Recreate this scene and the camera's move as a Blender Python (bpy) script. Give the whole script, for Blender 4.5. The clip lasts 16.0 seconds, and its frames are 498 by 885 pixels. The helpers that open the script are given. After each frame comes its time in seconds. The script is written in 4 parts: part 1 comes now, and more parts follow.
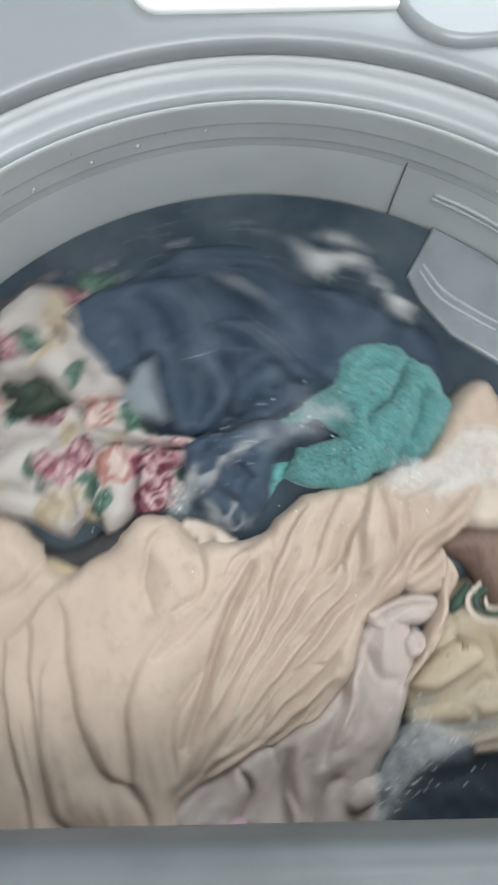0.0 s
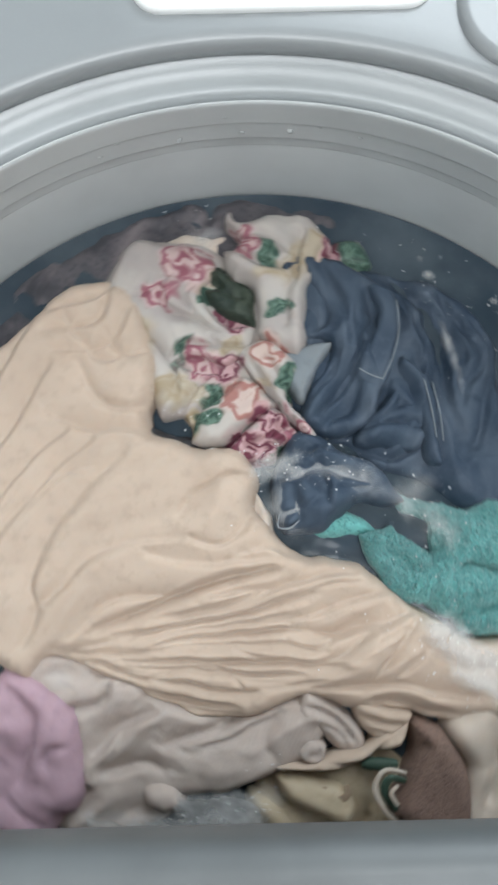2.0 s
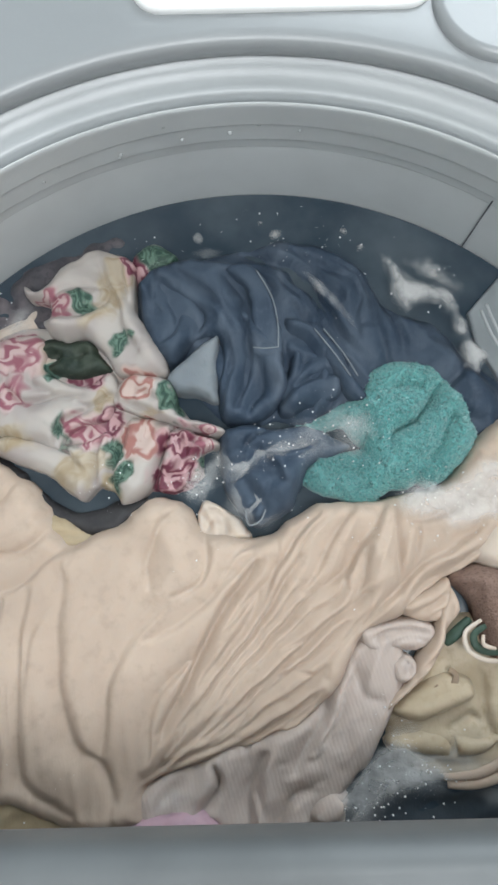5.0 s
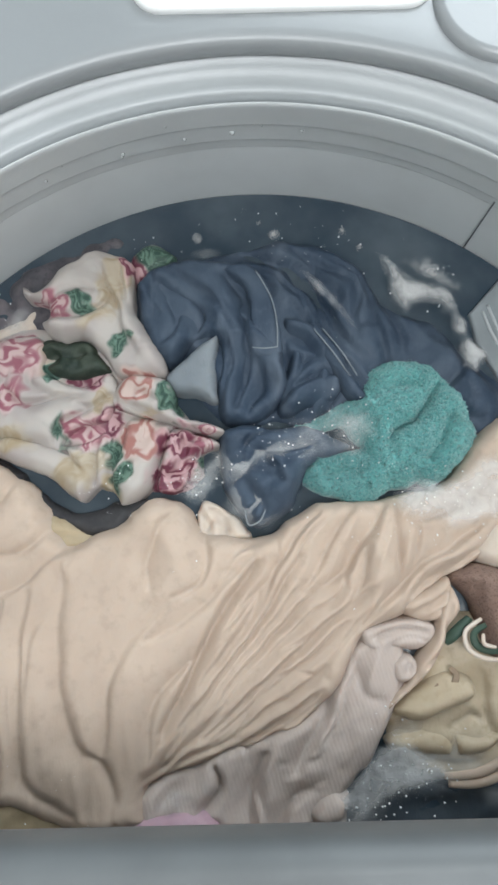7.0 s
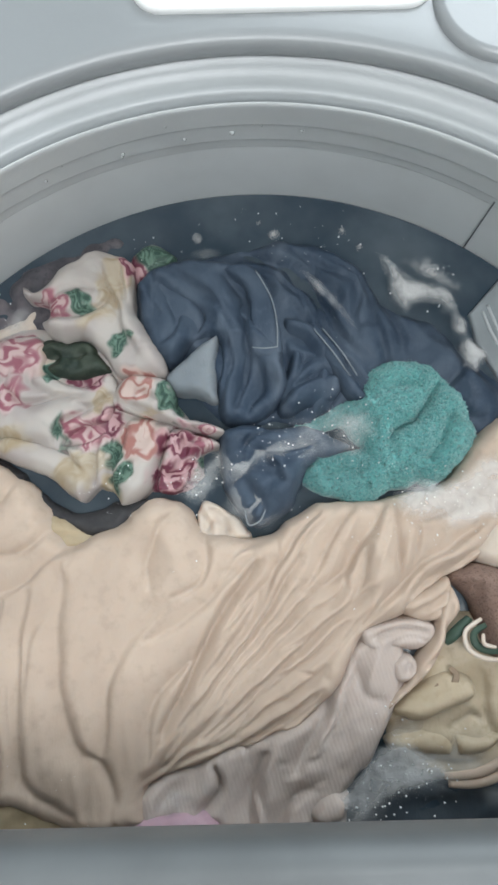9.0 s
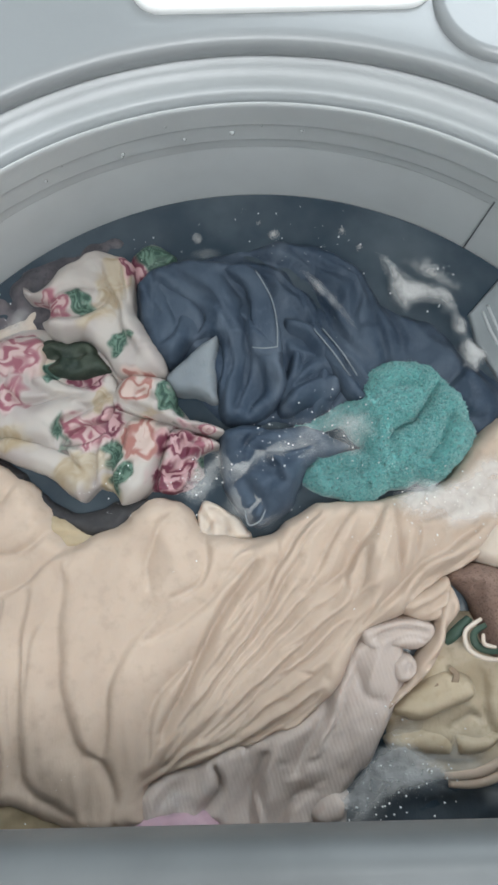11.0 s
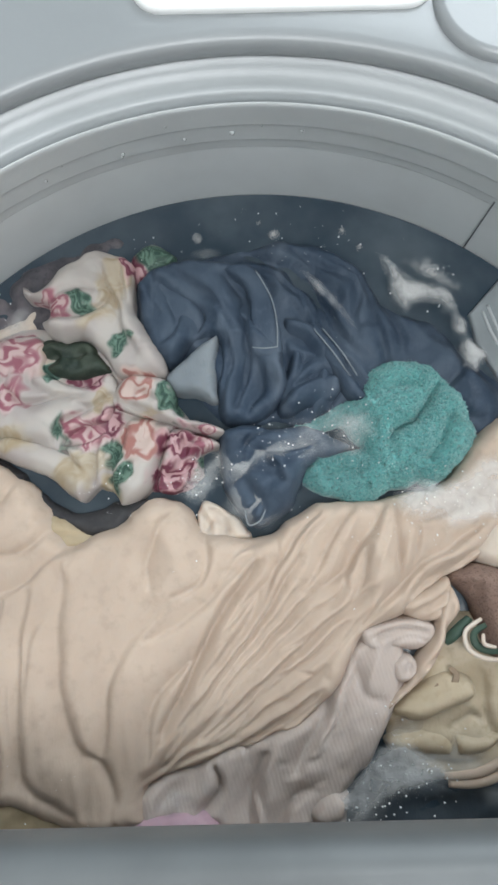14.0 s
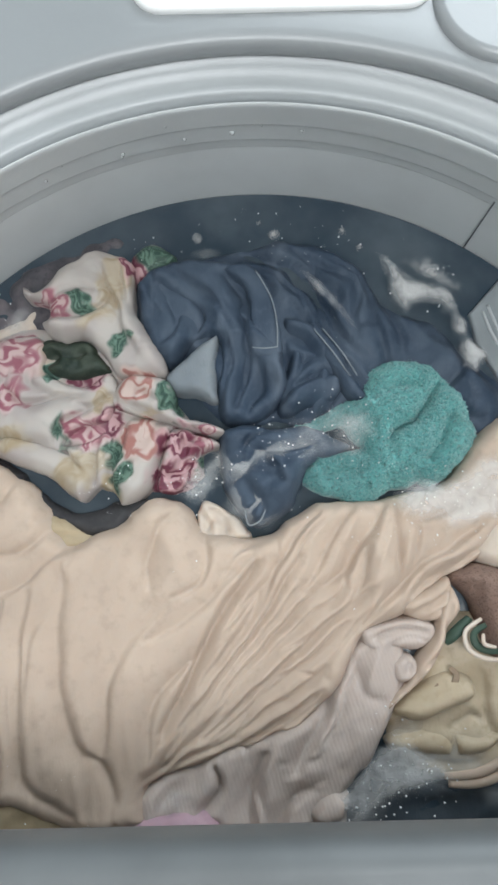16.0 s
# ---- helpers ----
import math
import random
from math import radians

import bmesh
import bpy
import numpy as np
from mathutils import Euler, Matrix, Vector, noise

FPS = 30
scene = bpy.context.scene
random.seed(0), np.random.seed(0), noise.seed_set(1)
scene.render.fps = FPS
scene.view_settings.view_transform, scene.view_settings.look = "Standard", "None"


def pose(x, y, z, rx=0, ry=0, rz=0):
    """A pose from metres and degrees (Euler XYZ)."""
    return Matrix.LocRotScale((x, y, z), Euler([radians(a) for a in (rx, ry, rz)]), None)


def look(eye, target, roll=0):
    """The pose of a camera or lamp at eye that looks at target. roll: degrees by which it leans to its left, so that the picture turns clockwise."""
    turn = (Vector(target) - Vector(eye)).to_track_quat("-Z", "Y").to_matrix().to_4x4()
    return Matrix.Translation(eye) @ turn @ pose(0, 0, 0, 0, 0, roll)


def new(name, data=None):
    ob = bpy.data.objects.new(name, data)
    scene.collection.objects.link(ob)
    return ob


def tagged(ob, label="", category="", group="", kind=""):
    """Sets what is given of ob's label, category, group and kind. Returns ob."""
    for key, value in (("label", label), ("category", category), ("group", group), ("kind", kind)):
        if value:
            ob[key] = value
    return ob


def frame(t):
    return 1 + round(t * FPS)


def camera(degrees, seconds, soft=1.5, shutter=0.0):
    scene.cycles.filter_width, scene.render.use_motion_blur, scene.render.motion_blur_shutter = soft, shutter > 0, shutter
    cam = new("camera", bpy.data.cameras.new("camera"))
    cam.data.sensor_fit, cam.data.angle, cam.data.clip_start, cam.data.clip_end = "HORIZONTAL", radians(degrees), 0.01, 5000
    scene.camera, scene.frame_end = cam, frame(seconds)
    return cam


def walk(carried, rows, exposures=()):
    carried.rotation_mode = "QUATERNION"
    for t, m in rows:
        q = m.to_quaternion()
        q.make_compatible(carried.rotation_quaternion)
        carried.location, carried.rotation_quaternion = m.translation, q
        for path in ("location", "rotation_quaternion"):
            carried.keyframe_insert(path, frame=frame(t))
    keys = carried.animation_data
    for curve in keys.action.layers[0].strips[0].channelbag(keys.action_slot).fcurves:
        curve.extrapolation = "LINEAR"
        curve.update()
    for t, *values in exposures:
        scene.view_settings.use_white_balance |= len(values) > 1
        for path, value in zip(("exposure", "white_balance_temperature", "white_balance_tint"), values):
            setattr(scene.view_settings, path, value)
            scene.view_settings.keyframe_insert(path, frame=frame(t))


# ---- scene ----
CAM_DEG = 42.0
cam = camera(CAM_DEG, 16.0, soft=2.9, shutter=1.2)
EYE = Vector((-0.0039, 0.0164, 0.365))


def view(dx=0.0, dy=0.0, dz=0.0, roll=-1.31, pitch=80.0, yaw=0.0):
    """The camera's pose: leaning over the open machine and looking down."""
    eye = EYE + Vector((dx, dy, dz))
    p, w = radians(pitch), radians(yaw)
    ahead = Vector((math.sin(w) * math.cos(p), math.cos(w) * math.cos(p), -math.sin(p)))
    return look(eye, eye + ahead, roll)


SHAKE = dict(dz=-0.0035, roll=-0.4)
walk(cam, [(0.0, view()), (2.2, view()), (2.5, view(**SHAKE)), (3.0, view(**SHAKE)), (3.5, view(**SHAKE)), (4.0, view()), (6.3, view()), (16.0, view())],
     [(0.0, -0.1), (2.2, -0.12), (2.8, 0.0), (3.4, -0.04), (4.2, -0.12), (7.0, -0.1), (12.0, -0.16), (16.0, -0.14)])

# ---- light: an unseen window assumed behind the machine, plus an added overhead fill ----
world = bpy.data.worlds.new("sky")
scene.world = world
world.use_nodes = True
sky = world.node_tree.nodes.new("ShaderNodeTexSky")
sky.sky_type = "NISHITA"
sky.sun_disc = False
sky.sun_elevation, sky.sun_rotation = radians(40), radians(-30)
world.node_tree.links.new(sky.outputs[0], world.node_tree.nodes["Background"].inputs[0])
world.node_tree.nodes["Background"].inputs[1].default_value = 0.1
lamp = bpy.data.lights.new("window_light", "AREA")
lamp.shape, lamp.size, lamp.size_y = "RECTANGLE", 1.2, 0.95
lamp.energy, lamp.color = 24.0, (0.87, 0.955, 1.0)
window_light = new("window_light", lamp)
window_light.matrix_world = look((0.64, 1.27, 1.05), (0.08, 0.0, 0.1))
# Added fill from above, with no known lamp, placed to even the brightness.
fill = bpy.data.lights.new("overhead_fill", "AREA")
fill.shape, fill.size = "DISK", 0.9
fill.energy, fill.color = 20.0, (0.94, 0.97, 1.0)
fill_lamp = new("overhead_fill_light", fill)
fill_lamp.matrix_world = pose(0.3, -0.45, 1.57)


# ---- materials ----
def material(name):
    m = bpy.data.materials.new(name)
    m.use_nodes = True
    return m, m.node_tree.nodes, m.node_tree.links, m.node_tree.nodes["Principled BSDF"]


def node(nodes, kind, **values):
    n = nodes.new(kind)
    for key, value in values.items():
        n.inputs[key.replace("_", " ")].default_value = value
    return n


def mix_colour(nodes, links, fac, a, b):
    n = nodes.new("ShaderNodeMix")
    n.data_type = "RGBA"
    for socket, value in ((n.inputs[0], fac), (n.inputs[6], a), (n.inputs[7], b)):
        if isinstance(value, (tuple, float, int)):
            socket.default_value = (*value, 1) if isinstance(value, tuple) else value
        else:
            links.new(value, socket)
    return n.outputs[2]


def ramp(nodes, links, value, lo, hi):
    n = nodes.new("ShaderNodeMapRange")
    n.inputs["From Min"].default_value, n.inputs["From Max"].default_value = lo, hi
    n.interpolation_type = "SMOOTHSTEP"
    links.new(value, n.inputs["Value"])
    return n.outputs[0]


def noise_at(nodes, links, scale, detail=4.0, stretch=(1, 1, 1), turn=0.0, distortion=0.0):
    co = nodes.new("ShaderNodeTexCoord")
    mp = nodes.new("ShaderNodeMapping")
    mp.inputs["Scale"].default_value = stretch
    mp.inputs["Rotation"].default_value = (0, 0, radians(turn))
    links.new(co.outputs["Object"], mp.inputs[0])
    n = node(nodes, "ShaderNodeTexNoise", Scale=scale, Detail=detail, Distortion=distortion)
    links.new(mp.outputs[0], n.inputs["Vector"])
    return n.outputs[0]


def relief(nodes, links, shader, heights):
    """Chain bumps: (height socket, strength, distance)."""
    last = None
    for height, strength, distance in heights:
        b = node(nodes, "ShaderNodeBump", Strength=strength, Distance=distance)
        links.new(height, b.inputs["Height"])
        if last:
            links.new(last, b.inputs["Normal"])
        last = b.outputs[0]
    links.new(last, shader.inputs["Normal"])


def plastic(name, colour, rough=0.35, grime=0.12, scale=18, gloss=0.0):
    m, nodes, links, sh = material(name)
    big = ramp(nodes, links, noise_at(nodes, links, scale, 5), 0.35, 0.75)
    fine = noise_at(nodes, links, 420, 3)
    dirty = tuple(c * (1 - grime) for c in colour)
    links.new(mix_colour(nodes, links, big, colour, dirty), sh.inputs["Base Color"])
    sh.inputs["Coat Weight"].default_value = gloss
    sh.inputs["Coat Roughness"].default_value = 0.32
    r = nodes.new("ShaderNodeMapRange")
    r.inputs["To Min"].default_value, r.inputs["To Max"].default_value = rough * 0.92, rough * 1.12
    links.new(big, r.inputs["Value"])
    links.new(r.outputs[0], sh.inputs["Roughness"])
    relief(nodes, links, sh, [(fine, 0.06, 0.0006), (big, 0.02, 0.0006)])
    return m


def cloth(name, colour, shade, rough=0.55, weave=900.0, weave_strength=0.25, turn=0.0, rib=0.0, sheen=0.0, wet=0.25, patch=22.0, streak=None, pile=0.0, soak=0.35):
    m, nodes, links, sh = material(name)
    big = ramp(nodes, links, noise_at(nodes, links, patch, 5), 0.3, 0.72)
    mid = noise_at(nodes, links, patch * 7, 4)
    base = mix_colour(nodes, links, big, colour, shade)
    base = mix_colour(nodes, links, ramp(nodes, links, mid, 0.45, 0.8), base, tuple(c * 0.95 for c in shade))
    tufts = None
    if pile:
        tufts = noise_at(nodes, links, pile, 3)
        # Shade between tufts is put into the colour, where the pile lies low.
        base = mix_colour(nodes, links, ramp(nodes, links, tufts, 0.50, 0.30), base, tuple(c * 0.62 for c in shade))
    if streak:
        fade = ramp(nodes, links, noise_at(nodes, links, 60, 4, (1, 0.22, 1), turn), 0.5, 0.8)
        base = mix_colour(nodes, links, fade, base, streak)
    links.new(base, sh.inputs["Base Color"])
    sh.inputs["Roughness"].default_value = rough
    sh.inputs["Specular IOR Level"].default_value = wet
    sh.inputs["Sheen Weight"].default_value = sheen
    sh.inputs["Subsurface Weight"].default_value = soak
    sh.inputs["Subsurface Radius"].default_value = (1.0, 0.8, 0.65)
    sh.inputs["Subsurface Scale"].default_value = 0.004
    threads = noise_at(nodes, links, weave, 2, (1, 0.25, 1), turn)
    heights = [(threads, weave_strength, 0.0006), (mid, 0.1, 0.0012)]
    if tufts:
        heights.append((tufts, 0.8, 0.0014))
    if rib:
        co = nodes.new("ShaderNodeTexCoord")
        mp = nodes.new("ShaderNodeMapping")
        mp.inputs["Rotation"].default_value = (0, 0, radians(turn))
        links.new(co.outputs["Object"], mp.inputs[0])
        w = node(nodes, "ShaderNodeTexWave", Scale=rib, Distortion=1.5, Detail=2.0)
        links.new(mp.outputs[0], w.inputs["Vector"])
        heights.append((w.outputs["Fac"], 0.12, 0.0007))
    relief(nodes, links, sh, heights)
    return m


ROSES = [(-0.135, 0.131, 0.014, 0), (-0.113, 0.160, 0.009, 0), (-0.070, 0.184, 0.007, 1), (-0.090, 0.117, 0.008, 1), (-0.137, 0.106, 0.010, 0), (-0.094, 0.086, 0.011, 0), (-0.079, 0.089, 0.009, 1), (-0.062, 0.082, 0.011, 2),
         (-0.066, 0.110, 0.009, 2), (-0.045, 0.059, 0.012, 1), (-0.043, 0.080, 0.010, 1), (-0.029, 0.081, 0.006, 0), (-0.102, 0.120, 0.005, 1)]
LEAVES = [(-0.102, 0.084, 0.012, -30), (-0.080, 0.074, 0.009, 60), (-0.097, 0.160, 0.008, -40), (-0.072, 0.063, 0.009, 70), (-0.059, 0.190, 0.016, 20), (-0.034, 0.082, 0.008, 10), (-0.046, 0.103, 0.009, -60), (-0.115, 0.122, 0.006, 30), (-0.075, 0.135, 0.008, 70), (-0.034, 0.068, 0.007, 40)]
OCHRES = [(-0.079, 0.173, 0.013, 80), (-0.088, 0.152, 0.010, 30), (-0.087, 0.104, 0.009, 70), (-0.098, 0.066, 0.014, 20), (-0.078, 0.056, 0.009, 40), (-0.121, 0.132, 0.009, 80), (-0.137, 0.083, 0.010, 10), (-0.058, 0.096, 0.006, 30)]


def floral():
    """Cream cotton printed with dusky roses, grey-green leaves and ochre blooms at their places on the cloth."""
    m, nodes, links, sh = material("floral_print")
    co = nodes.new("ShaderNodeTexCoord")
    warp = node(nodes, "ShaderNodeTexNoise", Scale=80.0, Detail=1.0)
    links.new(co.outputs["Object"], warp.inputs["Vector"])
    add = nodes.new("ShaderNodeVectorMath")
    add.operation = "MULTIPLY_ADD"
    links.new(warp.outputs["Color"], add.inputs[0])
    add.inputs[1].default_value = (0.022, 0.022, 0.0)
    links.new(co.outputs["Object"], add.inputs[2])
    flat = nodes.new("ShaderNodeVectorMath")
    flat.operation = "MULTIPLY_ADD"
    links.new(add.outputs[0], flat.inputs[0])
    flat.inputs[1].default_value = (1, 1, 0)
    flat.inputs[2].default_value = (-0.011, -0.011, 0)
    swirl = node(nodes, "ShaderNodeTexNoise", Scale=95.0, Detail=1.0, Distortion=1.0)
    links.new(flat.outputs[0], swirl.inputs["Vector"])
    vein = node(nodes, "ShaderNodeTexNoise", Scale=420.0, Detail=2.0)
    links.new(flat.outputs[0], vein.inputs["Vector"])
    base = mix_colour(nodes, links, ramp(nodes, links, noise_at(nodes, links, 30, 3), 0.4, 0.7), (0.45, 0.415, 0.385), (0.37, 0.33, 0.315))

    def motif(x, y, size, turn, wide):
        mp = nodes.new("ShaderNodeMapping")
        mp.vector_type = "TEXTURE"
        mp.inputs["Location"].default_value = (x, y, 0)
        mp.inputs["Rotation"].default_value = (0, 0, radians(turn))
        mp.inputs["Scale"].default_value = (size * 1.2, size * 1.2 * wide, 1)
        links.new(flat.outputs[0], mp.inputs[0])
        far = nodes.new("ShaderNodeVectorMath")
        far.operation = "LENGTH"
        links.new(mp.outputs[0], far.inputs[0])
        return far.outputs["Value"]

    for x, y, size, turn in OCHRES:
        far = motif(x, y, size, turn, 0.6)
        tone = mix_colour(nodes, links, ramp(nodes, links, swirl.outputs[0], 0.35, 0.65), (0.34, 0.27, 0.18), (0.43, 0.37, 0.29))
        base = mix_colour(nodes, links, ramp(nodes, links, far, 1.25, 0.5), base, tone)
    for x, y, size, turn in LEAVES:
        far = motif(x, y, size, turn, 0.55)
        tone = mix_colour(nodes, links, ramp(nodes, links, vein.outputs[0], 0.4, 0.62), (0.035, 0.075, 0.058), (0.13, 0.21, 0.165))
        base = mix_colour(nodes, links, ramp(nodes, links, far, 1.1, 0.7), base, tone)
    for x, y, size, kind in ROSES:
        far = motif(x, y, size, 25.0 * kind, 0.9)
        inner, outer = (((0.27, 0.10, 0.13), (0.50, 0.37, 0.36)), ((0.15, 0.040, 0.065), (0.48, 0.31, 0.32)), ((0.34, 0.16, 0.14), (0.52, 0.41, 0.37)))[kind]
        ring = nodes.new("ShaderNodeMath")
        ring.operation = "MULTIPLY_ADD"
        links.new(far, ring.inputs[0])
        ring.inputs[1].default_value = 9.0
        links.new(swirl.outputs[0], ring.inputs[2])
        curl = nodes.new("ShaderNodeMath")
        curl.operation = "MULTIPLY_ADD"
        links.new(swirl.outputs[0], curl.inputs[0])
        curl.inputs[1].default_value = 9.0
        links.new(ring.outputs[0], curl.inputs[2])
        petal = nodes.new("ShaderNodeMath")
        petal.operation = "SINE"
        links.new(curl.outputs[0], petal.inputs[0])
        tone = mix_colour(nodes, links, ramp(nodes, links, petal.outputs[0], -0.9, 0.8), inner, outer)
        base = mix_colour(nodes, links, ramp(nodes, links, far, 1.15, 0.72), base, tone)
    links.new(base, sh.inputs["Base Color"])
    sh.inputs["Roughness"].default_value = 0.5
    sh.inputs["Specular IOR Level"].default_value = 0.3
    sh.inputs["Subsurface Weight"].default_value = 0.3
    sh.inputs["Subsurface Radius"].default_value = (1.0, 0.8, 0.7)
    sh.inputs["Subsurface Scale"].default_value = 0.003
    relief(nodes, links, sh, [(noise_at(nodes, links, 900, 2), 0.15, 0.0004), (noise_at(nodes, links, 90, 3), 0.15, 0.0015)])
    return m


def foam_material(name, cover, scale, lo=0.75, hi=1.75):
    """Thin suds, and the milky haze film: white bubbles with see-through gaps, thinning out to the patch's edge."""
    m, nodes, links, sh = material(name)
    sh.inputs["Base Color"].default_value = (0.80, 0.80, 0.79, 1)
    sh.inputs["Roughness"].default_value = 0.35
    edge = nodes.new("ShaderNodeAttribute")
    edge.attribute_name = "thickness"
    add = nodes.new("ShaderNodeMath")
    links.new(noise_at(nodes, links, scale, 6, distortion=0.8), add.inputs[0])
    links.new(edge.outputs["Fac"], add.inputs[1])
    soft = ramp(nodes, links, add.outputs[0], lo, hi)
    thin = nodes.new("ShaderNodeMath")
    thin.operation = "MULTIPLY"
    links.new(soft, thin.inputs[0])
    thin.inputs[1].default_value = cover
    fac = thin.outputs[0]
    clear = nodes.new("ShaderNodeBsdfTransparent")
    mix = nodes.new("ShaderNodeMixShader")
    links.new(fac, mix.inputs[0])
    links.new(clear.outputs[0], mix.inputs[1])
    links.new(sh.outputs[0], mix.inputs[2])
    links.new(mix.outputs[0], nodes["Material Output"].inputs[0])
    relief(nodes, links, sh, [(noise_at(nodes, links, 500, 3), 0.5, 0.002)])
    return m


def water_material():
    m, nodes, links, sh = material("wash_water")
    cloud = ramp(nodes, links, noise_at(nodes, links, 16, 6), 0.35, 0.75)
    links.new(mix_colour(nodes, links, cloud, (0.030, 0.048, 0.066), (0.078, 0.100, 0.118)), sh.inputs["Base Color"])
    sh.inputs["Roughness"].default_value = 0.12
    sh.inputs["IOR"].default_value = 1.33
    relief(nodes, links, sh, [(noise_at(nodes, links, 28, 3), 0.25, 0.004)])
    clear = nodes.new("ShaderNodeBsdfTransparent")
    mix = nodes.new("ShaderNodeMixShader")
    links.new(ramp(nodes, links, noise_at(nodes, links, 22, 5), -1.6, 0.75), mix.inputs[0])
    links.new(clear.outputs[0], mix.inputs[1])
    links.new(sh.outputs[0], mix.inputs[2])
    links.new(mix.outputs[0], nodes["Material Output"].inputs[0])
    return m


TUB = plastic("tub_plastic", (0.56, 0.585, 0.595), 0.42, 0.10)
COVER = plastic("tub_cover_plastic", (0.42, 0.445, 0.46), 0.34, 0.08, gloss=0.15)
DECK = plastic("deck_plastic", (0.28, 0.298, 0.31), 0.32, 0.05, 9, 0.45)
FRONT = plastic("front_plastic", (0.135, 0.148, 0.154), 0.52, 0.25, 14)
WHITE = plastic("white_enamel", (0.85, 0.86, 0.86), 0.3, 0.03, 6)
HOUSING = plastic("filter_plastic", (0.27, 0.30, 0.315), 0.3, 0.25, 40)
SEAM = plastic("dark_joint", (0.10, 0.11, 0.12), 0.7)
PAINT = plastic("wall_paint", (0.72, 0.72, 0.70), 0.8, 0.06, 3)
# Tone of the unseen rear wall, dark to dim the deck's reflections.
DARK_WALL = plastic("dark_wall", (0.09, 0.097, 0.105), 0.4, 0.2, 8)
TILE = plastic("floor_tile", (0.42, 0.40, 0.37), 0.4, 0.15, 6)
WATER = water_material()
BEIGE = cloth("beige_cotton", (0.53, 0.425, 0.345), (0.47, 0.372, 0.30), 0.7, 1100, 0.14, 20, wet=0.2)
GREYPINK = cloth("greige_knit", (0.50, 0.43, 0.39), (0.45, 0.38, 0.34), 0.6, 700, 0.3, -15, rib=150)
DARK_PRINT = cloth("dark_green_print", (0.020, 0.034, 0.027), (0.055, 0.07, 0.052), 0.5, patch=70)
DENIM = cloth("blue_denim", (0.031, 0.050, 0.080), (0.060, 0.084, 0.118), 0.55, 1300, 0.4, 40, patch=38, streak=(0.092, 0.118, 0.155), soak=0.0)
DENIM_IN = cloth("denim_inside", (0.235, 0.26, 0.28), (0.185, 0.21, 0.232), 0.6, 1300, 0.4, 40)
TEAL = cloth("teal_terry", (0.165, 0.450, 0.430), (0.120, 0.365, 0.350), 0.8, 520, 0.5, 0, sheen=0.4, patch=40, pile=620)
KHAKI = cloth("khaki_print", (0.53, 0.45, 0.34), (0.42, 0.34, 0.235), 0.5, 900, 0.2, 10, patch=34)
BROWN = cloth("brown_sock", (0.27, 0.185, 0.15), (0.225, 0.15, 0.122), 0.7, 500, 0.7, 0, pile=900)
SWIRL = cloth("brown_print", (0.29, 0.21, 0.145), (0.24, 0.17, 0.12), 0.5)
GREEN = cloth("green_trim", (0.05, 0.09, 0.068), (0.04, 0.07, 0.052), 0.5)
CREAM = cloth("cream_cotton", (0.62, 0.53, 0.45), (0.55, 0.47, 0.40), 0.5)
PINK = cloth("pink_cotton", (0.47, 0.325, 0.38), (0.42, 0.285, 0.335), 0.6)
NAVY = cloth("navy_cloth", (0.030, 0.044, 0.058), (0.050, 0.064, 0.078), 0.6)
DARK = cloth("dark_print", (0.026, 0.026, 0.030), (0.055, 0.054, 0.056), 0.5, patch=45)
OCHRE = cloth("ochre_cotton", (0.43, 0.35, 0.235), (0.36, 0.285, 0.185), 0.5)
PLUM = cloth("plum_cloth", (0.125, 0.115, 0.125), (0.050, 0.050, 0.060), 0.5, patch=60, streak=(0.22, 0.19, 0.20))
FLORAL = floral()
FOAM = foam_material("white_suds", 0.42, 120)
THICK_FOAM = foam_material("thick_suds", 0.58, 85, 0.55, 1.35)
THIN_FOAM = foam_material("thin_suds", 0.36, 90)
# Milky water film whose pale colour also stands for haze over dark gaps.
MILKY_HAZE = foam_material("milky_water_haze", 0.30, 40)
# Near-opaque white, so that bubbles also read as glints of light.
BUBBLE, _n, _l, _s = material("bubble_film")
_s.inputs["Base Color"].default_value = (0.85, 0.87, 0.88, 1)
_s.inputs["Roughness"].default_value = 0.05
_s.inputs["Transmission Weight"].default_value = 0.15
_s.inputs["IOR"].default_value = 1.2


DROP, _n, _l, _s = material("water_drop")
_s.inputs["Base Color"].default_value = (0.50, 0.525, 0.535, 1)
_s.inputs["Roughness"].default_value = 0.12
_s.inputs["Transmission Weight"].default_value = 0.0
_s.inputs["IOR"].default_value = 1.33


# ---- building helpers ----
def part(name, bm, mat, parent=None, label="", smooth=True, flats=False):
    me = bpy.data.meshes.new(name)
    bm.to_mesh(me)
    bm.free()
    for p in me.polygons:
        p.use_smooth = smooth
    me.materials.append(mat)
    ob = new(name, me)
    if parent:
        ob.parent = parent
    if label:
        ob["label"] = label
    if flats:
        ob.modifiers.new("flats", "WEIGHTED_NORMAL").weight = 90
    return ob


def revolve(profile, steps=160, a0=0.0, a1=360.0):
    """A profile of (radius, height) turned about the tub's axis."""
    bm = bmesh.new()
    full = abs(a1 - a0) >= 359.9
    count = steps if full else steps + 1
    rings = []
    for i in range(count):
        a = radians(a0 + (a1 - a0) * i / steps)
        rings.append([bm.verts.new((r * math.cos(a), r * math.sin(a), z)) for r, z in profile])
    for i in range(steps):
        u, v = rings[i], rings[(i + 1) % count]
        for j in range(len(profile) - 1):
            bm.faces.new((u[j], v[j], v[j + 1], u[j + 1]))
    return bm


